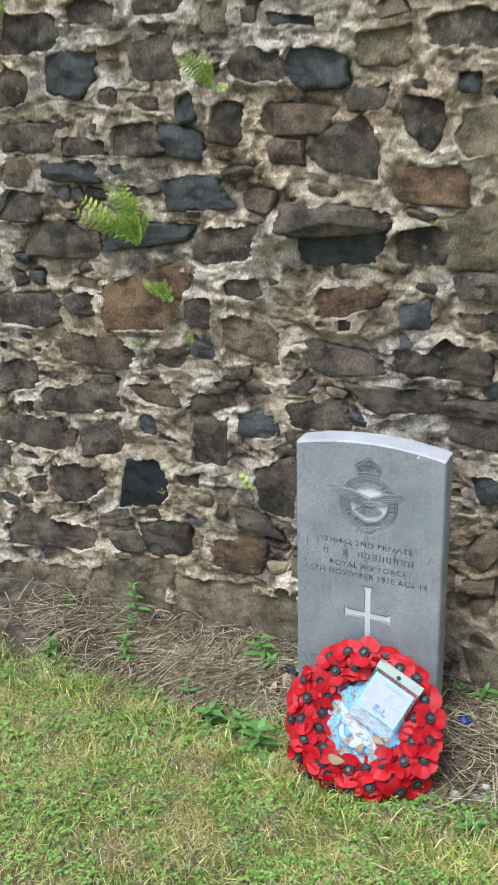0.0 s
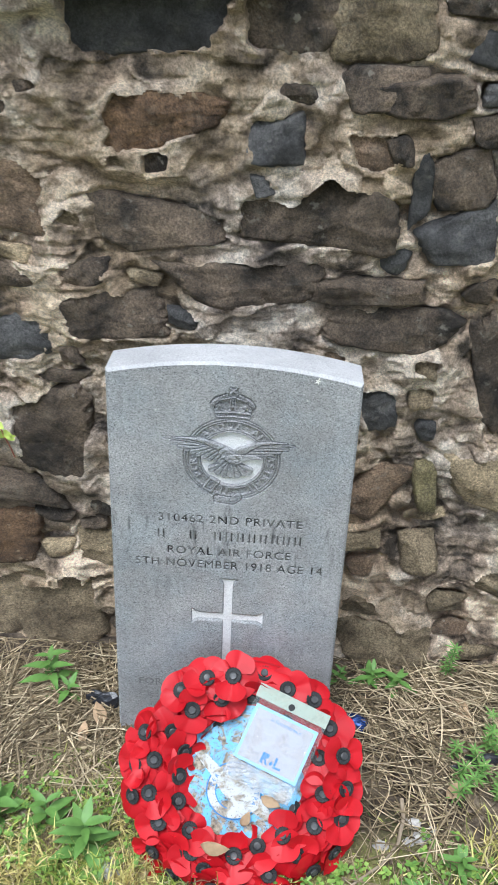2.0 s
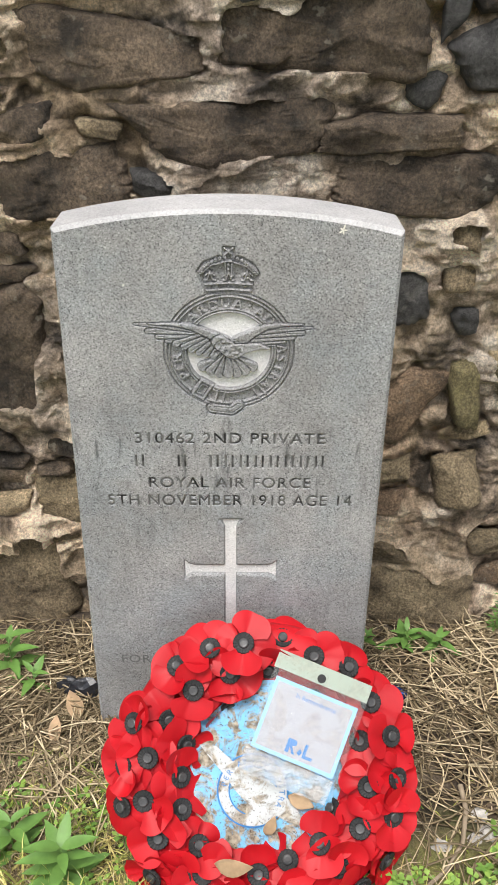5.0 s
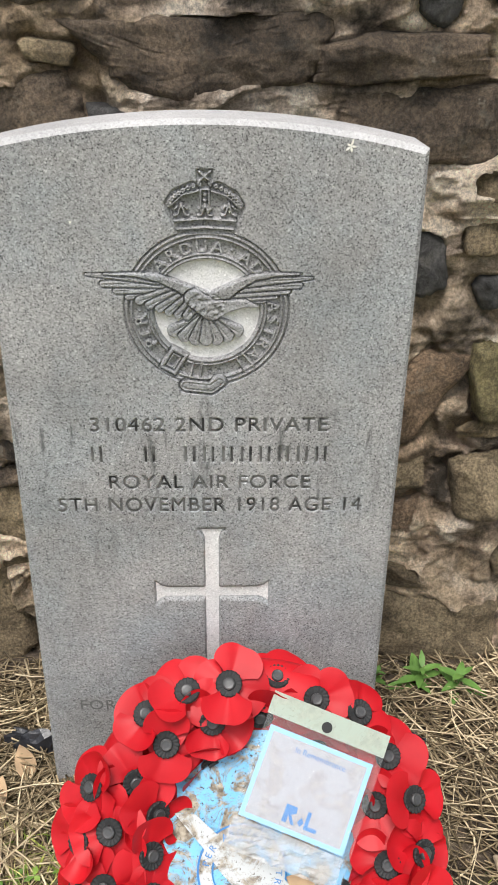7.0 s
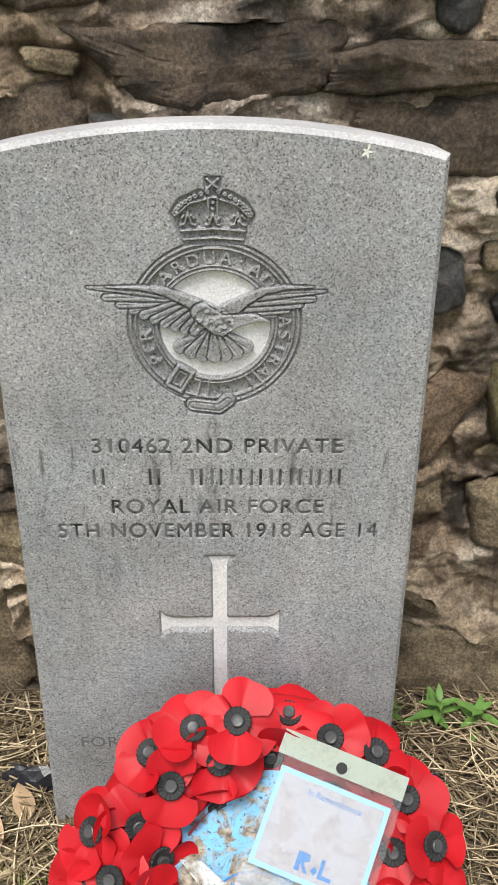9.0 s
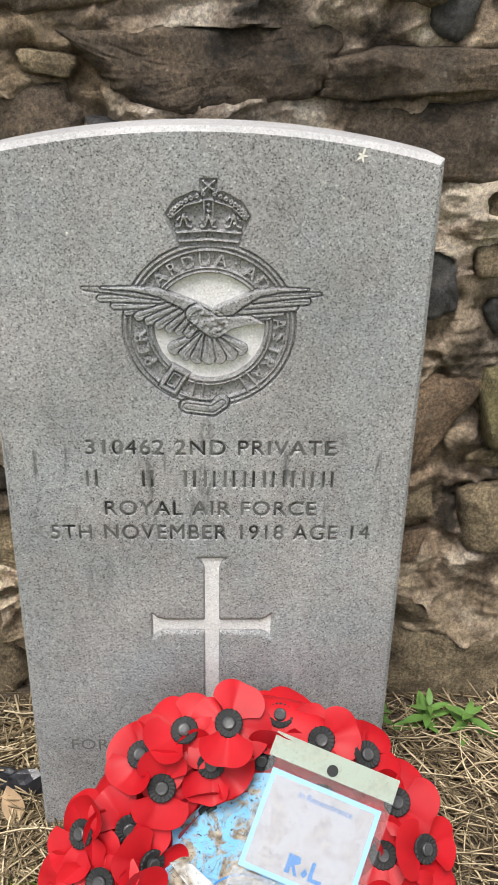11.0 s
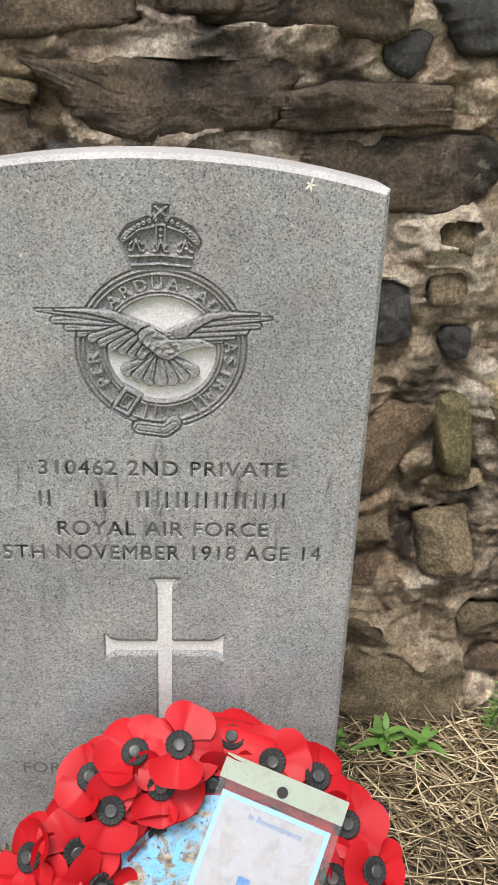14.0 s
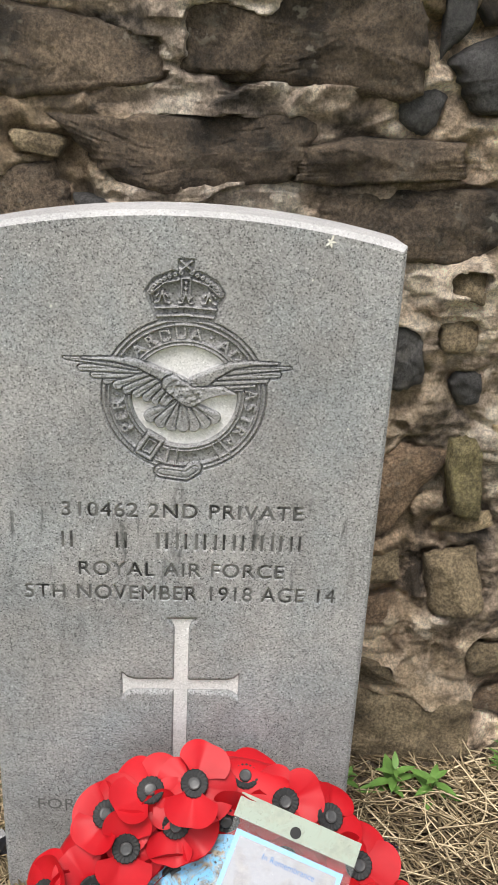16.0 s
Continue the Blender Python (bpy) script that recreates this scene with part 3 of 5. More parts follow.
rubble(OLIVE, -0.940, -0.018, 0.349, 0.244, 12, 0.02, -0.01, -16)
rubble(OLIVE, -1.337, -0.086, 0.367, 0.211, 12, -0.05, 0.03, -18)
rubble(OLIVE, -0.611, 0.018, 0.286, 0.182, 14, -0.02, 0.03, -17)
rubble(OLIVE, -0.380, 0.003, 0.172, 0.188, 11, -0.00, -0.04, -13)
rubble(BROWN, -0.313, 1.456, 0.089, 0.055, 0, 0.04, 0.00, 3)
rubble(BLUE, -0.588, 1.566, 0.055, 0.066, 3, -0.08, -0.04, -3)
rubble(BROWN, -0.710, 1.580, 0.084, 0.034, 4, -0.05, -0.06, 29)
rubble(BROWN, -1.175, 1.396, 0.094, 0.078, 3, 0.00, -0.04, -14)
rubble(BASALT, -1.170, 1.297, 0.140, 0.086, -2, 0.03, -0.01, -12)
rubble(BASALT, -1.221, 0.169, 0.376, 0.125, 1, 0.01, 0.18, -15)
rubble(BASALT, -0.857, 1.807, 0.157, 0.053, -3, -0.01, 0.01, -4)
rubble(OLIVE, -0.497, 1.775, 0.074, 0.075, -3, 0.05, 0.00, -4)
rubble(BLUE, -0.285, 1.759, 0.123, 0.028, -4, 0.06, 0.13, 2)
rubble(BASALT, -1.057, 1.764, 0.183, 0.096, -4, 0.01, 0.12, -9)
rubble(BASALT, -0.921, 1.470, 0.133, 0.046, -0, -0.00, 0.01, -8)
rubble(BASALT, -0.660, 1.809, 0.132, 0.039, 2, -0.01, 0.02, -8)
rubble(BASALT, 0.207, 0.814, 0.161, 0.043, 3, -0.13, 0.10, -16)
rubble(BASALT, 0.253, 0.744, 0.195, 0.067, 0, 0.13, -0.25, -19)
rubble(BLUE, 0.274, 0.994, 0.033, 0.083, 29, -0.15, 0.14, -25)
rubble(BLUE, 0.348, 0.914, 0.110, 0.077, 11, 0.07, -0.27, 8)
rubble(BASALT, 0.261, 1.130, 0.125, 0.052, 5, -0.02, -0.07, 6)
rubble(OLIVE, 0.47, 0.44, 0.12, 0.10, -8, 0.1, -0.12, 16, 0.034)
rubble(YELLOW, 0.362, 0.422, 0.041, 0.095, 3, 0.05, -0.08, 6, 0.026)
rubble(BLUE, 0.252, 0.585, 0.06, 0.075, 8, 0.1, 0.1, 10, 0.014)
rubble(BROWN, 0.262, 0.40, 0.07, 0.12, -14, 0.15, -0.1, -12, 0.014)
rubble(OLIVE, 0.337, -0.011, 0.170, 0.136, 7, -0.03, 0.05, 2, 0.034)
rubble(OLIVE, 0.528, 0.198, 0.067, 0.061, 18, 0.08, -0.45, -3, 0.034)
rubble(BASALT, 0.442, 0.668, 0.051, 0.188, -10, -0.08, -0.06, 23)
rubble(OLIVE, 0.370, 0.262, 0.062, 0.078, 10, 0.03, 0.01, 1, 0.034)
rubble(BLUE, 0.346, 0.548, 0.033, 0.037, 7, 0.19, -0.04, -2)
rubble(BASALT, 0.339, 1.008, 0.086, 0.083, 15, 0.12, 0.02, 4)
rubble(BASALT, 0.234, 1.051, 0.036, 0.041, 3, 0.11, 0.03, 17)


def fill_stones():
    """Smaller stones between the large ones, and the same masonry on past them."""
    tones = [BASALT, BASALT, BASALT, BLUE, BROWN, OLIVE]
    made = 0
    for k in range(5600):
        inner = k < 2300
        x = rng.uniform(-1.4, 0.85) if inner else rng.uniform(-3.6, 3.2)
        z = rng.uniform(-0.02, 1.95) if inner else rng.uniform(-0.02, 2.35)
        big = (0.8 if k < 500 else 0.42) if inner else 1.0
        w, h = rng.uniform(0.08, 0.19) * big, rng.uniform(0.045, 0.1) * big
        joint = 0.012 if inner else 0.006
        tone = rng.choice(tones)
        if 0.15 < x < 0.62 and z < 0.72:
            tone = rng.choice((OLIVE, BROWN, OLIVE, OLIVE))
            if rng.random() < 0.7:
                continue
        elif z < 0.22:
            tone = rng.choice((OLIVE, OLIVE, BASALT))
        if all(abs(x - a) > (w + b) / 2 + joint or abs(z - c) > (h + d) / 2 + joint for a, c, b, d, _ in STONES):
            rubble(tone, x, z, w, h, rng.uniform(-13, 13), rng.uniform(-0.2, 0.2), rng.uniform(-0.2, 0.2), rng.uniform(-16, 16), rng.uniform(0.008, 0.024))
            made += 1
            if made > 620:
                break


fill_stones()
mx = np.array([-3.8, -3.4, -3.0, -2.6, -2.2, -1.9, -1.7, -1.6, -1.55] + list(np.arange(-1.5, -0.4, 0.0046)) + list(np.arange(-0.4, 0.6, 0.0036)) + list(np.arange(0.6, 0.95, 0.0046)) + [1.3, 1.6, 2.0, 2.5, 3.0, 3.4])
mz = np.concatenate([np.arange(-0.12, 1.15, 0.0036), np.arange(1.15, 1.95, 0.0046), np.linspace(1.97, 2.45, 14)])
MGX, MGZ = np.meshgrid(mx, mz)
face = part("mortar_face", grid_mesh("mortar_face", mx, mz, lambda x, z: (x, WALL_Y - wall_relief(x, z), z), MORTAR, False), MORTAR, wall, "smeared grey and cream lime mortar")
face.data.attributes.new("pointing", "FLOAT", "POINT").data.foreach_set("value", (0.8 * np.exp(-np.maximum(bedding(MGX, MGZ)[0], 0) / 0.012) * np.clip(0.5 + 1.5 * fbm(MGX * 6.5, MGZ * 7.5, 27.0, 4), 0, 1) + 1.1 * vein(MGX, MGZ)).ravel().astype(np.float32))
bm = bmesh.new()
bmesh.ops.create_cube(bm, size=1)
bmesh.ops.scale(bm, vec=(7.2, 0.5, 2.75), verts=bm.verts)
bmesh.ops.translate(bm, vec=(-0.2, WALL_Y + 0.07 + 0.25, 1.08), verts=bm.verts)
part("core", bm, MORTAR, wall)

# ---- headstone ----
W2, SHOULDER, APEX, THICK, SHIFT = 0.1935, 0.775, 0.798, 0.076, -0.002
ARC_R = (W2**2 + (APEX - SHOULDER) ** 2) / (2 * (APEX - SHOULDER))


def half_width(z):
    """The slab widens a little towards its foot."""
    return W2 + 0.025 * min(0.45, max(0.0, 0.76 - z))


def arc_top(x):
    return APEX - ARC_R + math.sqrt(ARC_R**2 - x * x)


headstone = thing("headstone", "grey granite war grave headstone with carved badge and cross", "headstone")
PX, PZ0, PZ1 = 0.172, 0.165, 0.768
EDGE = 0.004
# inset at the sides, depth, drop at the top: a broad front bevel and a top that falls to the back
RIMS = ((EDGE, 0.0, 0.0055), (0.0, EDGE, 0.001), (0.0, THICK - EDGE, 0.006), (EDGE, THICK, 0.010))


def slab_mesh():
    """The slab without the carved panel: bevelled front edge, sides, curved top, back."""
    verts, faces = [], []
    xs_top = np.linspace(-W2, W2, 41)
    rim = [(-W2, -0.2)] + [(float(x), arc_top(float(x))) for x in xs_top] + [(W2, -0.2)]
    n = len(rim)
    for inset, y, drop in RIMS:
        for x, z in rim:
            verts.append((x * (1 - inset / W2) * half_width(z) / W2 + SHIFT, y, z if z < 0 else z - drop))
    for k in range(3):
        for j in range(n - 1):
            if 0 < j < n - 2:
                continue
            faces.append((k * n + j, k * n + j + 1, (k + 1) * n + j + 1, (k + 1) * n + j))
    faces.append(tuple(3 * n + j for j in range(n)))
    base = len(verts)
    # flat front round the panel
    edge_x = W2 - EDGE
    foot_x = edge_x * half_width(-0.2) / W2
    verts += [(-foot_x + SHIFT, 0, -0.2), (-PX, 0, PZ0), (PX, 0, PZ0), (foot_x + SHIFT, 0, -0.2), (-PX, 0, PZ1), (PX, 0, PZ1)]
    faces.append((base, base + 3, base + 2, base + 1))
    faces.append((base, base + 1, base + 4, 1))
    faces.append((base + 3, n - 2, base + 5, base + 2))
    faces.append((base + 4, base + 5) + tuple(range(n - 2, 0, -1)))
    return mesh_from("slab", verts, faces, GRANITE)


def text_mesh(words, size, x, z, spacing=1.0, width=None, align="CENTER"):
    """The triangles of a line of lettering, standing in the x-z plane."""
    cu = bpy.data.curves.new("lettering", "FONT")
    cu.body, cu.size, cu.align_x, cu.space_character = words, size, align, spacing
    ob = bpy.data.objects.new("lettering", cu)
    scene.collection.objects.link(ob)
    deps = bpy.context.evaluated_depsgraph_get()
    me = bpy.data.meshes.new_from_object(ob.evaluated_get(deps))
    bpy.data.objects.remove(ob)
    co = np.array([v.co[:2] for v in me.vertices])
    if width is not None:
        span = co[:, 0].max() - co[:, 0].min()
        co[:, 0] = (co[:, 0] - (co[:, 0].max() + co[:, 0].min()) / 2) * width / span
    me.calc_loop_triangles()
    tris = np.array([t.vertices[:] for t in me.loop_triangles])
    bpy.data.meshes.remove(me)
    return co + (x, z), tris


GX = np.concatenate([np.arange(-PX, -0.122, 0.0009), np.arange(-0.122, 0.11, 0.0005), np.arange(0.11, PX + 0.0004, 0.0009)])
GZ = np.concatenate([np.arange(PZ0, 0.39, 0.0012), np.arange(0.39, 0.535, 0.0007), np.arange(0.535, PZ1 + 0.0002, 0.0005)])
GX[-1], GZ[-1] = PX, PZ1
XX, ZZ = np.meshgrid(GX, GZ)


def cut_triangles(mask, co, tris):
    for t in tris:
        a, b, c = co[t]
        lo, hi = np.minimum(np.minimum(a, b), c), np.maximum(np.maximum(a, b), c)
        i0, i1 = np.searchsorted(GX, lo[0]), np.searchsorted(GX, hi[0]) + 1
        j0, j1 = np.searchsorted(GZ, lo[1]), np.searchsorted(GZ, hi[1]) + 1
        x, z = XX[j0:j1, i0:i1], ZZ[j0:j1, i0:i1]
        d = (b[0] - a[0]) * (c[1] - a[1]) - (b[1] - a[1]) * (c[0] - a[0])
        if abs(d) < 1e-12 or x.size == 0:
            continue
        u = ((x - a[0]) * (c[1] - a[1]) - (z - a[1]) * (c[0] - a[0])) / d
        v = ((b[0] - a[0]) * (z - a[1]) - (b[1] - a[1]) * (x - a[0])) / d
        mask[j0:j1, i0:i1] |= (u >= -0.01) & (v >= -0.01) & (u + v <= 1.01)


def in_polygon(points):
    inside = np.zeros(XX.shape, bool)
    for (x0, z0), (x1, z1) in zip(points, points[1:] + points[:1]):
        if z0 == z1:
            continue
        cross = (z0 > ZZ) != (z1 > ZZ)
        inside ^= cross & (XX < (x1 - x0) * (ZZ - z0) / (z1 - z0) + x0)
    return inside


def stroke(points):
    """The distance from a chain of points."""
    best = np.full(XX.shape, 9.0)
    for (x0, z0), (x1, z1) in zip(points, points[1:]):
        dx, dz = x1 - x0, z1 - z0
        t = np.clip(((XX - x0) * dx + (ZZ - z0) * dz) / (dx * dx + dz * dz + 1e-12), 0, 1)
        best = np.minimum(best, np.hypot(XX - x0 - t * dx, ZZ - z0 - t * dz))
    return best


def soften(a, rounds=1):
    for _ in range(rounds):
        p = np.pad(a, 1, mode="edge")
        a = (p[1:-1, 1:-1] * 4 + (p[:-2, 1:-1] + p[2:, 1:-1] + p[1:-1, :-2] + p[1:-1, 2:]) * 2 + p[:-2, :-2] + p[2:, 2:] + p[:-2, 2:] + p[2:, :-2]) / 16
    return a


def groove(dist, width, depth):
    return depth * np.clip(1 - dist / width, 0, 1)


# lines of lettering; the line with a name is cut as plain bars
LINES = [("310462 2ND PRIVATE", 0.505, 0.0163, 0.238), ("ROYAL AIR FORCE", 0.4365, 0.0167, 0.209), ("5TH NOVEMBER 1918 AGE 14", 0.408, 0.0178, 0.32)]
NAME_BARS = [(x + dx, x + dx + 0.0032) for x in [-0.121, -0.067] + [-0.026 + 0.0192 * k for k in range(8)] for dx in (0.0, 0.0085)]
BX, BZ, BADGE = -0.001, 0.629, 0.95


def cross_outline(grow=0.0):
    """The sunk cross: thin arms with flared ends."""
    t, f = 0.0082 + grow, 0.0175 + grow
    top, arm, mid, bottom = 0.376 + grow, 0.065 + grow, 0.287, 0.172 - grow
    cx = 0.001
    right = [(cx + f, top), (cx + t * 1.35, top - 0.006), (cx + t, top - 0.014), (cx + t, mid + t), (arm - 0.014, mid + t), (arm - 0.006, mid + t * 1.35), (arm, mid + f)]
    right += [(arm, mid - f), (arm - 0.006, mid - t * 1.35), (arm - 0.014, mid - t), (cx + t, mid - t), (cx + t, bottom)]
    return right + [(2 * cx - x, z) for x, z in reversed(right)]


def carve():
    global XX, ZZ, GX, GZ
    sunk = np.zeros(XX.shape)
    letters = np.zeros(XX.shape, bool)
    pieces = []
    for words, z, size, width in LINES:
        co, tris = text_mesh(words, size * 1.38, 0, z - size / 2, 1.12, width)
        cut_triangles(letters, co, tris)
        pieces.append((words, co, tris))
    bars = np.zeros(XX.shape, bool)
    for x0, x1 in NAME_BARS:
        bars |= (XX > x0) & (XX < x1) & (np.abs(ZZ - 0.47) < 0.0095)
    sunk = np.maximum(sunk, soften(letters.astype(float), 1) * 0.0026)
    sunk = np.maximum(sunk, soften(bars.astype(float), 2) * 0.0016)
    sunk = np.maximum(sunk, soften(in_polygon(cross_outline()).astype(float), 3) * 0.0042)
    # badge: belt ring with its motto, sunk field, buckle, crown, spread wings
    plain_grid = XX, ZZ, GX, GZ
    XX, ZZ, GX, GZ = BX + (XX - BX) / BADGE, BZ + (ZZ - BZ + 0.003) / BADGE, BX + (GX - BX) / BADGE, BZ + (GZ - BZ + 0.003) / BADGE
    r = np.hypot(XX - BX, ZZ - BZ)
    badge = np.zeros(XX.shape)
    drawn = r < 0.0815

    def rim(radius, half, level):
        nonlocal badge
        q = np.clip(1 - np.abs(r - radius) / half, 0, 1)
        badge = np.where(q > 0, badge + (level - badge) * np.sqrt(q), badge)

    badge = np.where(r < 0.0815, 0.0036, badge)
    badge = np.where(r < 0.0525, 0.0052, badge)
    for radius, half in ((0.0783, 0.0022), (0.0738, 0.0016), (0.0578, 0.0014), (0.0542, 0.0021)):
        rim(radius, half, -0.0004)
    motto = np.zeros(XX.shape, bool)
    for words, start, turn in (("PER", 211, 11.2), ("ARDUA", 134, 13.4), ("AD", 55, 13), ("ASTRA", 4, 12)):
        for k, letter in enumerate(words):
            co, tris = text_mesh(letter, 0.0168, 0, -0.0058)
            w = radians(start - turn * k - 90)
            co = np.stack([co[:, 0] * math.cos(w) - (co[:, 1] + 0.0657) * math.sin(w), co[:, 0] * math.sin(w) + (co[:, 1] + 0.0657) * math.cos(w)], -1) + (BX, BZ)
            cut_triangles(motto, co, tris)
            pieces.append((None, (co - (BX, BZ)) * BADGE + (BX, BZ - 0.003), tris))
    badge = badge + (0.0003 - badge) * soften(motto.astype(float), 1)
    for a in (180, 68, 28):
        badge -= groove(np.hypot(XX - BX - 0.0657 * math.cos(radians(a)), ZZ - BZ - 0.0657 * math.sin(radians(a))), 0.0018, 0.004)

    def raised(dist, half, top, floor, line=0.0014):
        """A rounded raised form out to half, with a cut line round it."""
        nonlocal badge, drawn
        q = np.clip(1 - dist / half, 0, 1)
        badge = np.where(q > 0, floor + (top - floor) * np.sqrt(np.clip(4.0 * q, 0, 1)), badge)
        badge = np.where((q <= 0) & (dist < half + line), np.maximum(badge, 0.0042), badge)
        drawn = drawn | (dist < half + line)

    def capsule(p, q, w0, w1):
        """Distance ratio of a tapering bar: 1 on its edge."""
        dx, dz = q[0] - p[0], q[1] - p[1]
        t = np.clip(((XX - p[0]) * dx + (ZZ - p[1]) * dz) / (dx * dx + dz * dz), 0, 1)
        return np.hypot(XX - p[0] - t * dx, ZZ - p[1] - t * dz) - (w0 + (w1 - w0) * t)

    def feather(p, q, w0, w1, top=-0.0007, barbs=True):
        raised(capsule(p, q, w0, w1) + 0.004, 0.004, top, 0.0012, 0.0008)
        quill = stroke([p, q])
        if barbs:
            badge[...] += groove(quill, 0.0008, 0.0012)

    def limb(chain, top):
        """One raised form along a chain of (x, z, half width)."""
        d = np.minimum.reduce([capsule(a[:2], b[:2], a[2], b[2]) for a, b in zip(chain, chain[1:])])
        raised(d + 0.004, 0.004, top, 0.0014, 0.0008)

    # belt: keeper lines, buckle, hanging tip
    for a in (-52, -60, -96, -104):
        ca, sa = math.cos(radians(a)), math.sin(radians(a))
        badge = np.where(stroke([(BX + 0.056 * ca, BZ + 0.056 * sa), (BX + 0.076 * ca, BZ + 0.076 * sa)]) < 0.0012, 0.0, badge)
    for a in (-80, -88, -112):
        badge += groove(np.hypot(XX - BX - 0.066 * math.cos(radians(a)), ZZ - BZ - 0.066 * math.sin(radians(a))), 0.002, 0.003)
    bx, bz = BX - 0.034, BZ - 0.054
    ca, sa = math.cos(radians(-31)), math.sin(radians(-31))
    u, v = (XX - bx) * ca + (ZZ - bz) * sa, -(XX - bx) * sa + (ZZ - bz) * ca
    box = np.maximum(np.abs(u) - 0.0098, np.abs(v) - 0.0135)
    badge = np.where(box < 0.0012, 0.0045, badge)
    badge = np.where(np.abs(box + 0.0022) < 0.0017, -0.0006, badge)
    badge = np.where(np.abs(np.maximum(np.abs(u) - 0.0042, np.abs(v) - 0.007)) < 0.0009, 0.0002, badge)
    drawn |= box < 0.0012
    tip = stroke([(BX - 0.022, BZ - 0.0815), (BX + 0.003, BZ - 0.0845), (BX + 0.012, BZ - 0.0775)])
    raised(tip, 0.0068, -0.0004, 0.002, 0.0016)
    badge += groove(np.abs(tip - 0.0034), 0.0009, 0.002)
    # crown
    crown = [(-0.0285, 0.7075), (-0.039, 0.7345), (-0.031, 0.746), (-0.014, 0.7535), (-0.0075, 0.752), (-0.008, 0.7645), (0.005, 0.7645), (0.0045, 0.752), (0.011, 0.7535), (0.027, 0.745), (0.0345, 0.733), (0.0255, 0.7075)]
    inside = in_polygon(crown)
    line = stroke(crown + crown[:1])
    drawn |= inside | (line < 0.0016)
    badge = np.where(inside, 0.0042, badge)
    badge = np.where(line < 0.0012, 0.0030, badge)
    for a, mid, b in (((-0.0355, 0.7335), (-0.03, 0.745), (-0.006, 0.7525)), ((0.0315, 0.7325), (0.026, 0.744), (0.0035, 0.7525))):
        for k in range(9):
            t = k / 8
            px = (1 - t) ** 2 * a[0] + 2 * t * (1 - t) * mid[0] + t * t * b[0]
            pz = (1 - t) ** 2 * a[1] + 2 * t * (1 - t) * mid[1] + t * t * b[1]
            d = np.hypot(XX - px, ZZ - pz)
            badge = np.where(d < 0.0022, -0.0012 + 0.0022 * np.clip(1 - d / 0.0012, 0, 1), badge)
    bars = [([(-0.0275, 0.7105), (-0.0015, 0.7125), (0.0245, 0.7105)], 0.0011), ([(-0.0295, 0.7185), (-0.0015, 0.7205), (0.0265, 0.7185)], 0.0012), ([(-0.034, 0.732), (-0.022, 0.7425), (-0.008, 0.746)], 0.0011), ([(0.03, 0.731), (0.019, 0.7415), (0.005, 0.746)], 0.0011)]
    bars += [([(-0.0055, 0.727), (-0.0055, 0.7475)], 0.0009), ([(0.0025, 0.727), (0.0025, 0.7475)], 0.0009), ([(-0.0055, 0.7475), (0.0025, 0.7475)], 0.0009), ([(-0.0065, 0.7635), (0.0035, 0.755)], 0.0012), ([(0.0035, 0.7635), (-0.0065, 0.755)], 0.0012)]
    for cx in (-0.0235, -0.0015, 0.0205):
        bars += [([(cx - 0.0065, 0.7235), (cx - 0.003, 0.7245), (cx, 0.7345), (cx + 0.003, 0.7245), (cx + 0.0065, 0.7235)], 0.0011), ([(cx - 0.0055, 0.7295), (cx - 0.0035, 0.732)], 0.0011), ([(cx + 0.0055, 0.7295), (cx + 0.0035, 0.732)], 0.0011)]
    for chain, half in bars:
        d = stroke(chain)
        badge = np.where(d < half, -0.0008, badge)
    for cx in (-0.021, -0.0115, -0.0015, 0.0085, 0.018):
        badge -= groove(np.hypot(XX - cx, (ZZ - 0.7152) * 1.4), 0.0024, 0.0045)
    for cz in (0.732, 0.7375, 0.743):
        badge = np.where(np.hypot(XX + 0.0015, ZZ - cz) < 0.0019, -0.0006, badge)
    # tail fan, then the wings from the trailing feathers up to the leading edge
    for dx, dz in ((-0.034, 0.6075), (0.0285, 0.6075), (-0.0235, 0.602), (0.019, 0.602), (-0.0125, 0.5985), (0.0085, 0.5985), (-0.002, 0.598)):
        feather((-0.002 + dx * 0.22, 0.623), (dx, dz), 0.0022, 0.0066, -0.0004)
    for p, q, w0, w1 in (((-0.038, 0.650), (-0.077, 0.6435), 0.0052, 0.0034), ((-0.04, 0.6535), (-0.0885, 0.6495), 0.0055, 0.0034), ((-0.043, 0.658), (-0.101, 0.6565), 0.0056, 0.0032), ((-0.048, 0.6615), (-0.1165, 0.6662), 0.0056, 0.0014)):
        feather(p, q, w0, w1)
    for tx, tz, sx, sz in ((-0.0665, 0.6395, -0.036, 0.650), (-0.057, 0.635, -0.031, 0.647), (-0.0475, 0.631, -0.026, 0.644), (-0.038, 0.6275, -0.021, 0.641), (-0.029, 0.625, -0.016, 0.638), (-0.0205, 0.6235, -0.012, 0.635)):
        feather((sx, sz), (tx, tz), 0.0046, 0.0046)
    limb([(-0.1, 0.6668, 0.0008), (-0.07, 0.6665, 0.0022), (-0.046, 0.6625, 0.0038), (-0.024, 0.6525, 0.0052), (-0.006, 0.641, 0.009)], -0.0018)
    for p, q, w0, w1 in (((0.022, 0.6385), (0.055, 0.6405), 0.005, 0.0028), ((0.024, 0.6425), (0.066, 0.6445), 0.005, 0.003), ((0.028, 0.648), (0.078, 0.6495), 0.0054, 0.003), ((0.032, 0.6535), (0.0895, 0.6555), 0.0056, 0.003), ((0.04, 0.659), (0.101, 0.663), 0.0056, 0.0014)):
        feather(p, q, w0, w1)
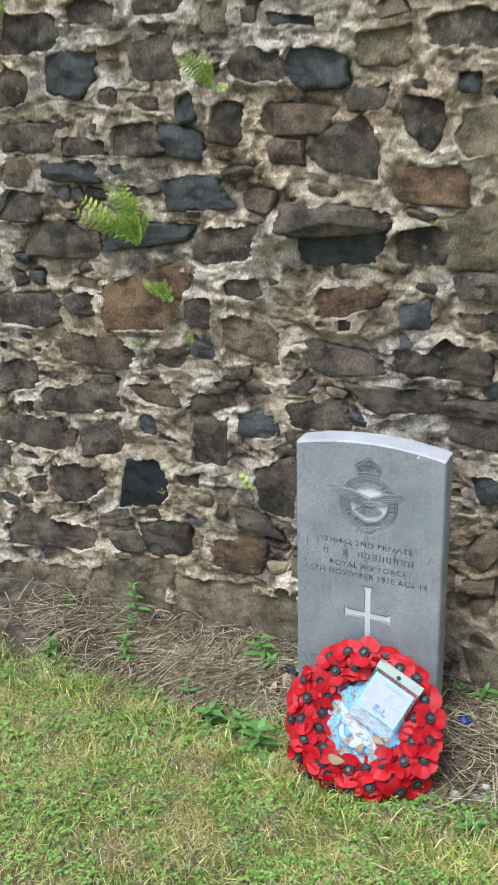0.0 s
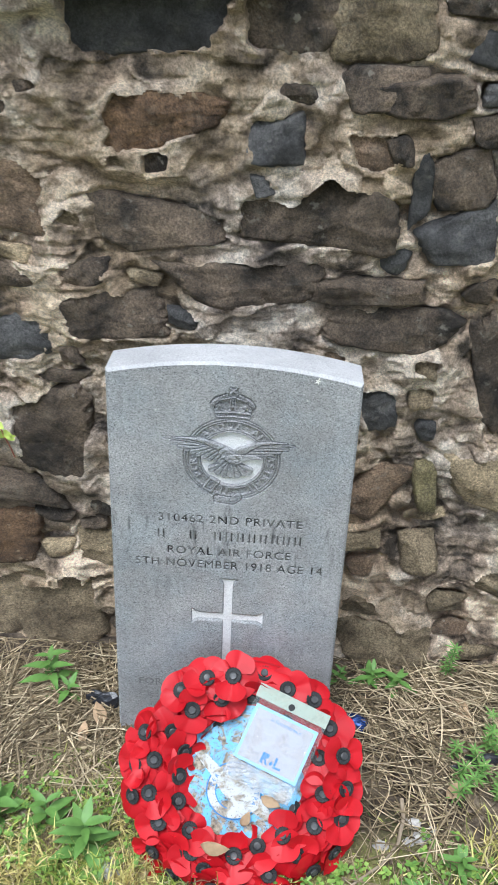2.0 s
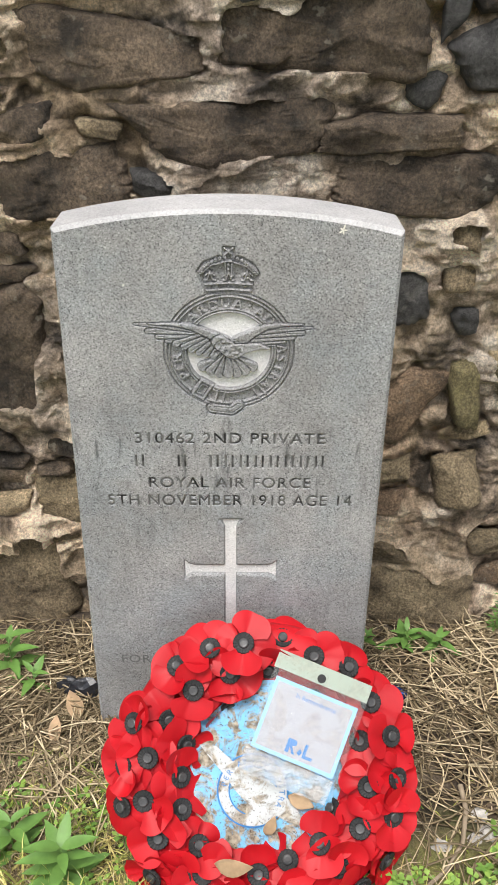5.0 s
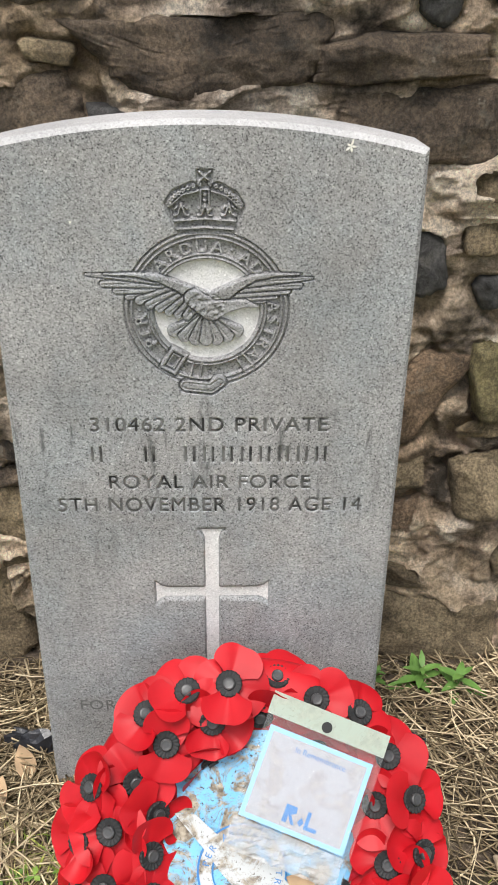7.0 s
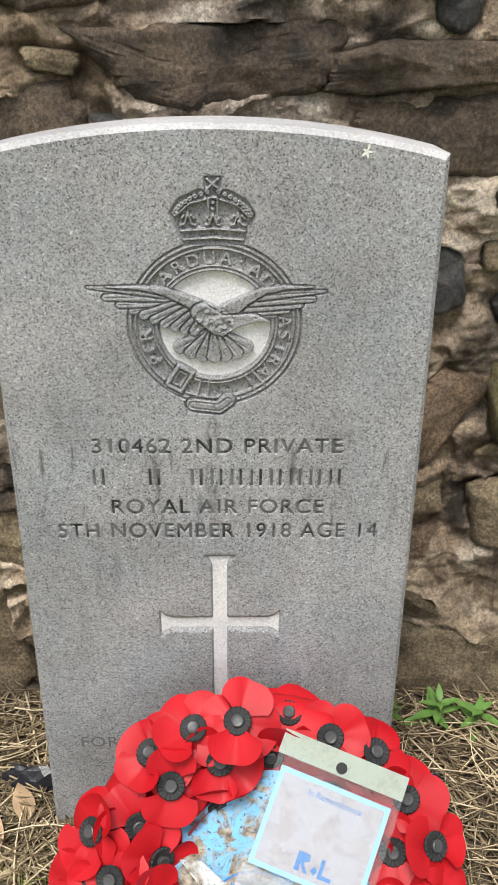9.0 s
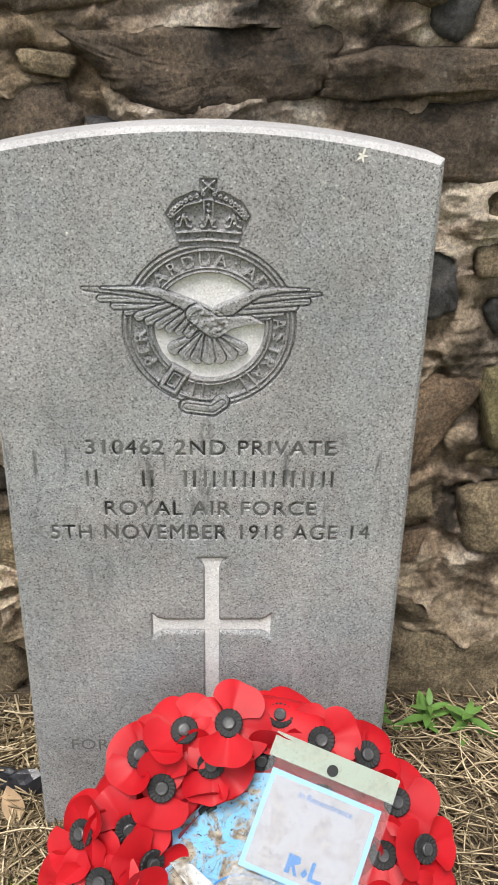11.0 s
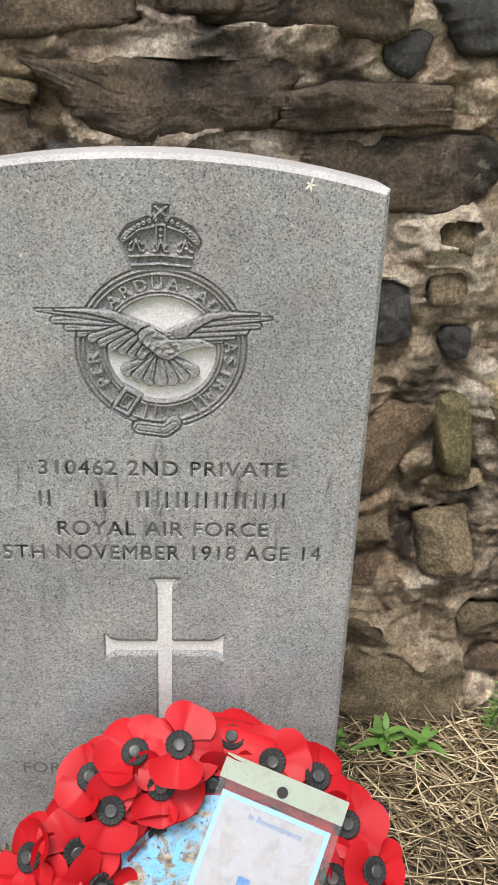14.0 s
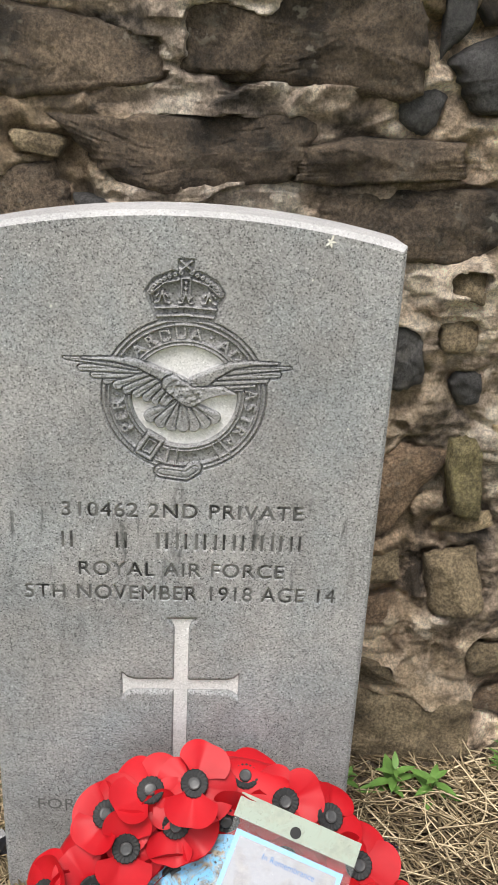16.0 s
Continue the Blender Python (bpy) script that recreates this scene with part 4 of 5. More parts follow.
    limb([(0.09, 0.6672, 0.0008), (0.064, 0.6668, 0.0022), (0.044, 0.6635, 0.0036), (0.028, 0.6545, 0.0048), (0.01, 0.643, 0.008)], -0.0018)
    limb([(-0.014, 0.643, 0.009), (0.004, 0.63, 0.0105), (0.018, 0.6345, 0.007), (0.035, 0.6375, 0.0044), (0.049, 0.6345, 0.001)], -0.0026)
    body = (np.hypot((XX + 0.002) * 0.8, ZZ - 0.634) < 0.015) & (badge < 0.0005)
    badge = badge + body * (0.0028 * fbm(XX * 260, ZZ * 320, 7.0, 2) + 0.0006)
    badge -= np.where(np.hypot(XX - 0.037, ZZ - 0.638) < 0.001, -0.002, 0.0)
    sunk = np.where(drawn, badge, sunk)
    XX, ZZ, GX, GZ = plain_grid
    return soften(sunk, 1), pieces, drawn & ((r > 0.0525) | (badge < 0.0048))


SUNK, LETTERING, BADGE_MASK = carve()
SUNK[0], SUNK[-1], SUNK[:, 0], SUNK[:, -1] = 0, 0, 0, 0
part("slab", slab_mesh(), GRANITE, headstone)


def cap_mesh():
    """The curved top of the slab, in stone tinted paler to stand in for skylight."""
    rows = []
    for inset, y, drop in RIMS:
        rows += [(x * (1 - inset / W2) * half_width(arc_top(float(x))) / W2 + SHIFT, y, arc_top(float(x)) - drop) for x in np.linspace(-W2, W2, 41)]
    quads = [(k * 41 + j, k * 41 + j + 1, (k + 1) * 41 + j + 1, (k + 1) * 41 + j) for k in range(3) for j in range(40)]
    return mesh_from("top_edge", rows, quads, LIT_TOP)


part("top_edge", cap_mesh(), LIT_TOP, headstone, "curved top with skylight put into its pale tone")
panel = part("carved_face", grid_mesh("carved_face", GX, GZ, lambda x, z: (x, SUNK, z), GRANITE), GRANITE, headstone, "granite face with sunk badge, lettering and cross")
panel.data.materials.append(DARK_GRANITE)
panel.data.polygons.foreach_set("material_index", BADGE_MASK[:-1, :-1].ravel().astype(np.int32))
for words, co, tris in LETTERING:
    if words is None:
        part("motto_letter", mesh_from("motto_letter", [(x, 0.0002, z) for x, z in co], [t[::-1] for t in tris], GRANITE), GRANITE, headstone)
        continue
    part("inscription", mesh_from("inscription", [(x, 0.0009, z) for x, z in co], [t[::-1] for t in tris], STAIN), STAIN, headstone, "incised capital letters with dark stain")
for x0, x1 in NAME_BARS:
    bm = bmesh.new()
    bmesh.ops.create_grid(bm, x_segments=2, y_segments=2, size=0.5)
    bmesh.ops.transform(bm, matrix=pose((x0 + x1) / 2, 0.0009, 0.47, 90) @ Matrix.Diagonal((x1 - x0 - 0.0006, 0.018, 1, 1)), verts=bm.verts)
    part("inscription_bar", bm, STAIN, headstone, "incised line, dark stained")
FAINT = plain("faint_stain", (0.1, 0.1, 0.098), (0.16, 0.16, 0.157), 80, 0.9)[0]
co, tris = text_mesh("FOR", 0.023, -0.14, 0.104, 1.1, 0.043)
part("inscription", mesh_from("inscription", [(x, -0.0006, z) for x, z in co], [t[::-1] for t in tris], FAINT), FAINT, headstone)
bm = bmesh.new()
bmesh.ops.create_circle(bm, cap_ends=True, segments=64, radius=0.0523 * BADGE)
bmesh.ops.transform(bm, matrix=pose(BX, 0.0049, BZ - 0.003, 90), verts=bm.verts)
part("badge_field", bm, PALE, headstone, "pale sunk field of the badge")
outline = cross_outline(-0.0008)
cuts = [tuple(t) for t in tessellate([[Vector((x, z, 0)) for x, z in outline]])]
part("cross", mesh_from("cross", [(x, 0.0037, z) for x, z in outline], cuts, PALE), PALE, headstone, "pale sunk Latin cross with flared ends")

# ---- wreath ----
LEAN = 40.6
wreath = thing("poppy_wreath", "round wreath of red paper poppies leaning on the headstone", "wreath", pose(0.045, -0.185, 0.098, 90 - LEAN))
POPPIES = [(-0.071, 0.168), (-0.026, 0.178), (0.028, 0.180), (-0.115, 0.144), (-0.095, 0.115), (-0.045, 0.139), (0.009, 0.145), (0.072, 0.159), (-0.048, 0.097), (-0.130, 0.075), (-0.172, 0.067), (-0.153, 0.024), (-0.184, 0.011), (-0.109, 0.040), (-0.115, -0.004), (-0.159, -0.033), (-0.185, -0.042), (-0.112, -0.047), (-0.139, -0.081), (-0.143, -0.131), (-0.087, -0.095), (-0.106, -0.129), (-0.079, -0.128), (-0.054, -0.153), (-0.005, -0.130), (0.002, -0.169), (0.057, -0.154), (0.037, -0.119), (0.081, -0.093), (0.103, -0.118), (0.131, -0.143), (0.133, -0.069), (0.100, -0.052), (0.144, -0.014), (0.135, 0.045), (0.172, 0.052), (0.175, -0.053), (0.180, -0.003), (0.149, 0.096), (0.044, -0.195), (0.086, -0.182), (-0.038, -0.183), (-0.108, -0.167), (-0.066, -0.198), (0.118, 0.142), (0.075, 0.105), (0.11, 0.075), (0.165, -0.113)]
TUBE_MID = 0.15


def petal_mesh(seed):
    """Two crossed pairs of broad paper petals, the upper pair cupped round the centre."""
    r = random.Random(seed)
    verts, faces = [], []
    for k in range(4):
        upper = k % 2
        turn = math.pi / 2 * k + r.uniform(-0.28, 0.28)
        lift = r.choice((0.0, 0.1, 0.22, 0.4)) if upper else r.uniform(-0.25, 0.08)
        size, curl = r.uniform(0.94, 1.12), r.uniform(-0.010, 0.012)
        cup, phase, crease = r.uniform(-0.002, 0.009), r.uniform(0, 6), r.uniform(-0.5, 0.5)
        half = r.uniform(0.92, 1.15)
        base = len(verts)
        rings, spokes = 8, 19
        for i in range(rings + 1):
            q = 0.06 + 0.94 * i / rings
            for j in range(spokes):
                t = 2 * j / (spokes - 1) - 1
                a = turn + half * t * (0.72 + 0.28 * q)
                reach = 0.0415 * size * (1 - 0.30 * abs(t) ** 3.2 - 0.05 * math.exp(-((t / 0.22) ** 2)) * upper)
                rad = reach * q
                z = 0.0016 * upper + 0.0005 * k + rad * lift + cup * t * t * q + curl * q**3
                z += 0.0016 * q * q * math.sin(4.5 * t + phase) - 0.0022 * q * math.exp(-(((t - crease) / 0.16) ** 2))
                verts.append((rad * math.cos(a), rad * math.sin(a), z))
        for i in range(rings):
            for j in range(spokes - 1):
                c = base + i * spokes + j
                faces.append((c, c + spokes, c + spokes + 1, c + 1))
    return mesh_from("poppy", verts, faces, RED, True)


def centre_mesh():
    """A ribbed black button."""
    bm = bmesh.new()
    ribs = 36
    rows = []
    for rad, z in ((0.0116, 0.003), (0.0122, 0.0062), (0.0112, 0.0074), (0.0062, 0.0066), (0.0058, 0.008)):
        rows.append([bm.verts.new((rad * (1 + (0.045 if j % 2 and rad > 0.01 else 0)) * math.cos(2 * math.pi * j / ribs), rad * (1 + (0.045 if j % 2 and rad > 0.01 else 0)) * math.sin(2 * math.pi * j / ribs), z + (0.0007 if j % 2 and rad > 0.01 else 0))) for j in range(ribs)])
    for a, b in zip(rows, rows[1:]):
        for j in range(ribs):
            bm.faces.new((a[j], a[(j + 1) % ribs], b[(j + 1) % ribs], b[j]))
    bm.faces.new(rows[-1])
    me = bpy.data.meshes.new("centre")
    bm.to_mesh(me)
    bm.free()
    me.materials.append(BLACK)
    return me


def knob_mesh():
    bm = bmesh.new()
    rows = []
    for rad, z in ((0.0056, 0.0075), (0.0056, 0.0098), (0.0045, 0.0106), (0.0026, 0.0102)):
        rows.append([bm.verts.new((rad * math.cos(2 * math.pi * j / 20), rad * math.sin(2 * math.pi * j / 20), z)) for j in range(20)])
    for a, b in zip(rows, rows[1:]):
        for j in range(20):
            bm.faces.new((a[j], a[(j + 1) % 20], b[(j + 1) % 20], b[j]))
    bm.faces.new(rows[-1])
    me = bpy.data.meshes.new("knob")
    bm.to_mesh(me)
    bm.free()
    me.materials.append(KNOB)
    return me


PETALS = [petal_mesh(k) for k in range(14)]
CENTRE, STUD = centre_mesh(), knob_mesh()


def poppy(a, b, k):
    r, ang = math.hypot(a, b), math.atan2(b, a)
    tilt = max(-1.0, min(1.15, (r - TUBE_MID) / 0.052))
    tilt += rng.uniform(-0.25, 0.2)
    height = 0.006 - 0.04 * (1 - math.cos(tilt)) - 0.006 * rng.random()
    along, down = (a - 0.0825) * 0.929 - (b - 0.1355) * 0.37, (a - 0.0825) * 0.37 + (b - 0.1355) * 0.929
    if abs(along) < 0.09 and -0.18 < down < 0.04:
        height -= 0.014
    out = Vector((math.cos(ang), math.sin(ang), 0))
    normal = (out * math.sin(tilt * 1.02) + Vector((0, 0, 1)) * math.cos(tilt * 1.02)).normalized()
    turn = normal.to_track_quat("Z", "Y").to_matrix().to_4x4() @ Matrix.Rotation(rng.uniform(0, 6.28), 4, "Z")
    ob = part("poppy", PETALS[k % len(PETALS)], RED, wreath)
    ob.matrix_basis = Matrix.Translation(Vector((a, b, height - 0.006))) @ turn
    for piece in (part("centre", CENTRE, BLACK, ob, "ribbed black centre"), part("stud", STUD, KNOB, ob)):
        piece.scale = (1.15, 1.15, 1.0)
        piece.location.z = 0.003


for k, (a, b) in enumerate(POPPIES):
    poppy(a * 0.98, b * 0.965 - 0.006, k)

bm = bmesh.new()
rows = []
for j in range(64):
    w = 2 * math.pi * j / 64
    rows.append([bm.verts.new(((TUBE_MID + 0.042 * math.cos(2 * math.pi * i / 16)) * math.cos(w), (TUBE_MID + 0.042 * math.cos(2 * math.pi * i / 16)) * math.sin(w), -0.034 + 0.024 * math.sin(2 * math.pi * i / 16))) for i in range(16)])
for j in range(64):
    for i in range(16):
        bm.faces.new((rows[j][i], rows[(j + 1) % 64][i], rows[(j + 1) % 64][(i + 1) % 16], rows[j][(i + 1) % 16]))
bmesh.ops.recalc_face_normals(bm, faces=bm.faces)
part("ring", bm, RED, wreath, "red backing ring", True)


def printed_material(name, ink, dirt=0.5, rough=0.55):
    """Printed card gone dirty: ink under brown specks and blots."""
    m, n, l, b = material(name, ink, rough)
    v = coords(n, l)
    blot = ramp(n, l, noise_tex(n, l, v, 34, 6, 0.72, 0.6), [(0.46, 0.0), (0.55, dirt)])
    speck = ramp(n, l, noise_tex(n, l, v, 230, 3, 0.7), [(0.6, 0.0), (0.68, dirt)])
    tone = blend(n, l, blot, ink, ramp(n, l, noise_tex(n, l, v, 120, 4), [(0.35, (0.1, 0.075, 0.05)), (0.65, (0.42, 0.36, 0.27))]))
    tone = blend(n, l, speck, tone, (0.06, 0.045, 0.03))
    l.new(tone, b.inputs["Base Color"])
    return m


SKYBLUE = printed_material("blue_printed_card", (0.17, 0.46, 0.72), 1.0)
DIRTYWHITE = printed_material("white_printed_card", (0.5, 0.52, 0.52), 0.9)
PAPER = printed_material("white_paper", (0.36, 0.37, 0.41), 0.3, 0.35)
BORDER = printed_material("pale_blue_border", (0.25, 0.52, 0.8), 0.1, 0.35)
INK = plain("blue_ink", (0.03, 0.15, 0.42), (0.05, 0.22, 0.5), 60, 0.4)[0]
HEADER = printed_material("grey_green_card", (0.31, 0.36, 0.3), 0.2, 0.4)
DRYLEAF = leafy("dry_leaf", (0.24, 0.14, 0.07), (0.5, 0.36, 0.22), None, 60, 0.8)
TWIG = plain("bare_twig", (0.2, 0.15, 0.1), (0.42, 0.34, 0.24), 40, 0.8, 0, 0.002)[0]
BAGBLACK = plain("torn_black_plastic", (0.01, 0.011, 0.014), (0.035, 0.036, 0.042), 30, 0.3, 0, 0.004)[0]
FOIL = plain("blue_foil", (0.015, 0.03, 0.12), (0.05, 0.1, 0.3), 50, 0.25, 0.5, 0.004)[0]
PEBBLE = plain("pale_pebble", (0.3, 0.28, 0.26), (0.6, 0.57, 0.53), 60, 0.85, 0, 0.003)[0]
REDSTEM = plain("red_stem", (0.3, 0.06, 0.04), (0.45, 0.12, 0.07), 60, 0.6)[0]
CLEAR, cn, cl_, cb = plain("clear_plastic", (0.75, 0.76, 0.76), (0.9, 0.9, 0.9), 40, 0.12, 0, 0.003)
cb.inputs["Alpha"].default_value = 0.1
WRAP, wn2, wl2, wb2 = plain("crumpled_clear_wrap", (0.5, 0.52, 0.52), (0.85, 0.86, 0.86), 90, 0.15, 0, 0.006)
wb2.inputs["Alpha"].default_value = 0.38


def flat_shape(points, z, bulge=0.0):
    """A thin sheet from an outline in the wreath's or card's own plane."""
    bm = bmesh.new()
    vs = [bm.verts.new((x, y, z)) for x, y in points]
    from_tris = [tuple(t) for t in tessellate([[Vector((x, y, 0)) for x, y in points]])]
    for t in from_tris:
        try:
            bm.faces.new([vs[k] for k in t])
        except ValueError:
            pass
    bmesh.ops.recalc_face_normals(bm, faces=bm.faces)
    return bm


def annulus(cx, cy, r0, r1, z, seg=72):
    bm = bmesh.new()
    rows = [[bm.verts.new((cx + r * math.cos(2 * math.pi * j / seg), cy + r * math.sin(2 * math.pi * j / seg), z)) for j in range(seg)] for r in (r0, r1)]
    for j in range(seg):
        bm.faces.new((rows[0][j], rows[1][j], rows[1][(j + 1) % seg], rows[0][(j + 1) % seg]))
    return bm


# printed disc in the middle of the wreath
bm = bmesh.new()
rows = [[bm.verts.new((r * math.cos(2 * math.pi * j / 48), r * math.sin(2 * math.pi * j / 48), -0.022 + 0.0025 * math.sin(3 * j * 0.13 + r * 40))) for j in range(48)] for r in (0.001, 0.03, 0.06, 0.09, 0.125)]
for a, b in zip(rows, rows[1:]):
    for j in range(48):
        bm.faces.new((a[j], b[j], b[(j + 1) % 48], a[(j + 1) % 48]))
disc = part("disc", bm, SKYBLUE, wreath, "dirty sky-blue printed card disc")
part("emblem_ring", annulus(-0.012, -0.03, 0.033, 0.046, -0.0185), DIRTYWHITE, disc, "white printed ring")
part("emblem_edge", annulus(-0.012, -0.03, 0.0465, 0.0485, -0.0182), INK, disc)
part("emblem_edge", annulus(-0.012, -0.03, 0.031, 0.0325, -0.0182), INK, disc)
wings = [(-0.085, 0.03), (-0.062, 0.028), (-0.03, 0.0), (-0.012, -0.008), (0.012, -0.018), (0.045, -0.05), (0.062, -0.078), (0.03, -0.068), (0.012, -0.058), (0.004, -0.066), (-0.01, -0.07), (-0.022, -0.062), (-0.02, -0.046), (-0.034, -0.032), (-0.052, -0.008), (-0.07, 0.012)]
part("emblem_shape", flat_shape(wings, -0.0176), DIRTYWHITE, disc, "white spread-wing shape")
for start, words in ((168, "PER"), (118, "ARDVA"), (58, "AD"), (22, "ASTRA")):
    for k, letter in enumerate(words):
        co, tris = text_mesh(letter, 0.0105, 0, -0.0036)
        w = radians(start - 12.5 * k - 90)
        pts = [(-0.012 + x * math.cos(w) - (y + 0.0395) * math.sin(w), -0.03 + x * math.sin(w) + (y + 0.0395) * math.cos(w), -0.0172) for x, y in co]
        part("letter", mesh_from("letter", pts, tris, INK), INK, disc)

# card in a clear bag
card = thing("remembrance_card", "white card with blue border in a clear bag on the wreath", "card", pose(0.045, -0.185, 0.098, 90 - LEAN) @ pose(0.081, 0.125, 0.015, -3, 0, -21.7))


def sheet(x0, x1, y0, y1, z, wave=0.0, nx=10, ny=10):
    bm = bmesh.new()
    g = [[bm.verts.new((x0 + (x1 - x0) * i / nx, y0 + (y1 - y0) * j / ny, z + wave * float(fbm(i * 0.45 + x0 * 90, j * 0.5, z * 300)))) for i in range(nx + 1)] for j in range(ny + 1)]
    for j in range(ny):
        for i in range(nx):
            bm.faces.new((g[j][i], g[j][i + 1], g[j + 1][i + 1], g[j + 1][i]))
    return bm


part("header", sheet(-0.066, 0.066, -0.012, 0.012, 0.001), HEADER, card, "grey-green cardboard header")
bm = bmesh.new()
bmesh.ops.create_circle(bm, cap_ends=True, segments=20, radius=0.0058)
bmesh.ops.translate(bm, vec=(-0.001, -0.004, 0.0018), verts=bm.verts)
part("pin_hole", bm, BLACK, card, "black punched hole")
part("paper", sheet(-0.058, 0.058, -0.118, -0.022, 0.0), PAPER, card, "white printed card")
for x0, x1, y0, y1 in ((-0.058, 0.058, -0.027, -0.022), (-0.058, 0.058, -0.118, -0.113), (-0.058, -0.053, -0.113, -0.027), (0.053, 0.058, -0.113, -0.027)):
    part("border", sheet(x0, x1, y0, y1, 0.0006, 0, 4, 4), BORDER, card, "pale blue printed border")
co, tris = text_mesh("In Remembrance", 0.0088, 0.004, -0.0395, 1.0, 0.056)
part("wording", mesh_from("wording", [(x, y, 0.0007) for x, y in co], tris, INK), INK, card)
for shape in ([(-0.014, -0.108), (-0.014, -0.09), (-0.002, -0.09), (-0.001, -0.096), (-0.006, -0.099), (0.0, -0.108), (-0.004, -0.108), (-0.009, -0.1), (-0.009, -0.108)], [(0.002, -0.104), (0.005, -0.098), (0.009, -0.102), (0.006, -0.107)], [(0.01, -0.108), (0.01, -0.09), (0.014, -0.09), (0.014, -0.104), (0.024, -0.104), (0.024, -0.108)]):
    part("mark", flat_shape(shape, 0.0008), INK, card)
part("bag", sheet(-0.065, 0.066, -0.145, -0.01, 0.0026, 0.0018, 26, 26), CLEAR, card, "clear plastic bag front")
part("bag_foot", sheet(-0.062, 0.06, -0.152, -0.12, 0.0012, 0.006, 30, 12), WRAP, card, "crumpled empty bottom of the bag")


# ---- plants on the ground ----
prng = random.Random(11)


HX, HY = np.meshgrid(np.arange(-2.2, 1.8, 0.008), np.arange(-1.8, 0.4, 0.008), indexing="ij")
HEIGHTS = ground_height(HX, HY)
EDGES = np.array([-0.16 + 0.05 * math.sin(3.1 * x + 1) - (0.12 if x > 0.0 else 0.0) + 0.05 * float(vnoise(x * 9, 0.3)) for x in np.arange(-2.2, 1.8, 0.008)])


def cell(v, low, count):
    return min(count - 1, max(0, int((v - low) / 0.008 + 0.5)))


def up_at(x, y):
    return float(HEIGHTS[cell(x, -2.2, HEIGHTS.shape[0]), cell(y, -1.8, HEIGHTS.shape[1])])


def lawn_edge(x):
    """Where the bare strip ends and the grass begins."""
    return float(EDGES[cell(x, -2.2, len(EDGES))])


def build_grass():
    s = Strips()
    count = 0
    while count < 95000:
        x = prng.uniform(-1.75, 1.1)
        y = -1.5 + 1.55 * prng.random() ** 0.7
        edge = lawn_edge(x)
        if y > edge + 0.16 * prng.random() ** 3:
            continue
        if 0.15 < x < 0.55 and y > -0.34 and prng.random() < 0.85:
            continue
        count += 1
        tuft = 0.5 + 0.5 * math.sin(x * 19 + 2 * math.sin(y * 13)) * math.sin(y * 23 + 1.7 * math.sin(x * 11))
        length = prng.uniform(0.014, 0.034) + 0.024 * tuft * prng.random()
        lean = Vector((prng.gauss(0, 1), prng.gauss(0, 1), 0)) * 0.5
        a = Vector((x, y, up_at(x, y) - 0.003))
        d = Vector((lean.x, lean.y, 1)).normalized()
        side = d.cross(Vector((prng.uniform(-1, 1), prng.uniform(-1, 1), 0.1))).normalized()
        w = prng.uniform(0.0013, 0.003)
        bend = Vector((lean.x, lean.y, -0.5)) * length * prng.uniform(0.1, 0.7)
        s.ribbon([a, a + d * length * 0.55 + bend * 0.25, a + d * length + bend], [w, w * 0.85, w * 0.1], side)
    return s.mesh("grass", GRASS)


def build_dry_grass():
    """Bleached tufts scattered in the lawn."""
    s = Strips()
    for _ in range(520):
        cx, cy = prng.uniform(-1.5, 0.9), prng.uniform(-1.1, -0.12)
        if cy > lawn_edge(cx):
            continue
        for _ in range(38):
            x, y = prng.gauss(cx, 0.03), prng.gauss(cy, 0.022)
            a = Vector((x, y, up_at(x, y)))
            d = Vector((prng.gauss(0, 0.8), prng.gauss(0, 0.8), 0.8)).normalized()
            length = prng.uniform(0.025, 0.06)
            side = d.cross(Vector((prng.uniform(-1, 1), prng.uniform(-1, 1), 0.1))).normalized()
            w = prng.uniform(0.0012, 0.0024)
            s.ribbon([a, a + d * length * 0.6, a + d * length - Vector((0, 0, length * 0.3))], [w, w * 0.8, w * 0.1], side)
    return s.mesh("dry_grass", STRAW)


def build_tufts():
    """Longer green tufts at the lawn's edge and round the wreath."""
    s = Strips()
    spots = [(-0.2, -0.33), (-0.28, -0.3), (-0.12, -0.34), (-0.02, -0.37), (0.1, -0.4), (0.25, -0.4), (0.4, -0.36), (0.47, -0.3), (-0.45, -0.24), (-0.6, -0.25), (0.52, -0.2), (-0.8, -0.2), (-0.95, -0.25), (0.33, -0.42)]
    for cx, cy in spots:
        for _ in range(110):
            x, y = prng.gauss(cx, 0.035), prng.gauss(cy, 0.025)
            a = Vector((x, y, up_at(x, y) - 0.002))
            d = Vector((prng.gauss(0, 0.45), prng.gauss(0, 0.45), 1)).normalized()
            length = prng.uniform(0.035, 0.085)
            side = d.cross(Vector((prng.uniform(-1, 1), prng.uniform(-1, 1), 0.1))).normalized()
            w = prng.uniform(0.0016, 0.0034)
            s.ribbon([a, a + d * length * 0.55, a + d * length * 0.85 - Vector((0, 0, 0.004)), a + d * length + Vector((d.x, d.y, -0.6)) * length * 0.25], [w, w * 0.95, w * 0.6, w * 0.08], side)
    return s.mesh("grass_tufts", GRASS)


tagged(new("dry_grass", build_dry_grass()), "bleached dry tufts in the lawn", "grass", kind="stuff")
tagged(new("grass_tufts", build_tufts()), "longer green grass at the lawn's edge", "grass", kind="stuff")
tagged(new("grass", build_grass()), "short patchy lawn grass, green and straw-coloured", "grass", kind="stuff")


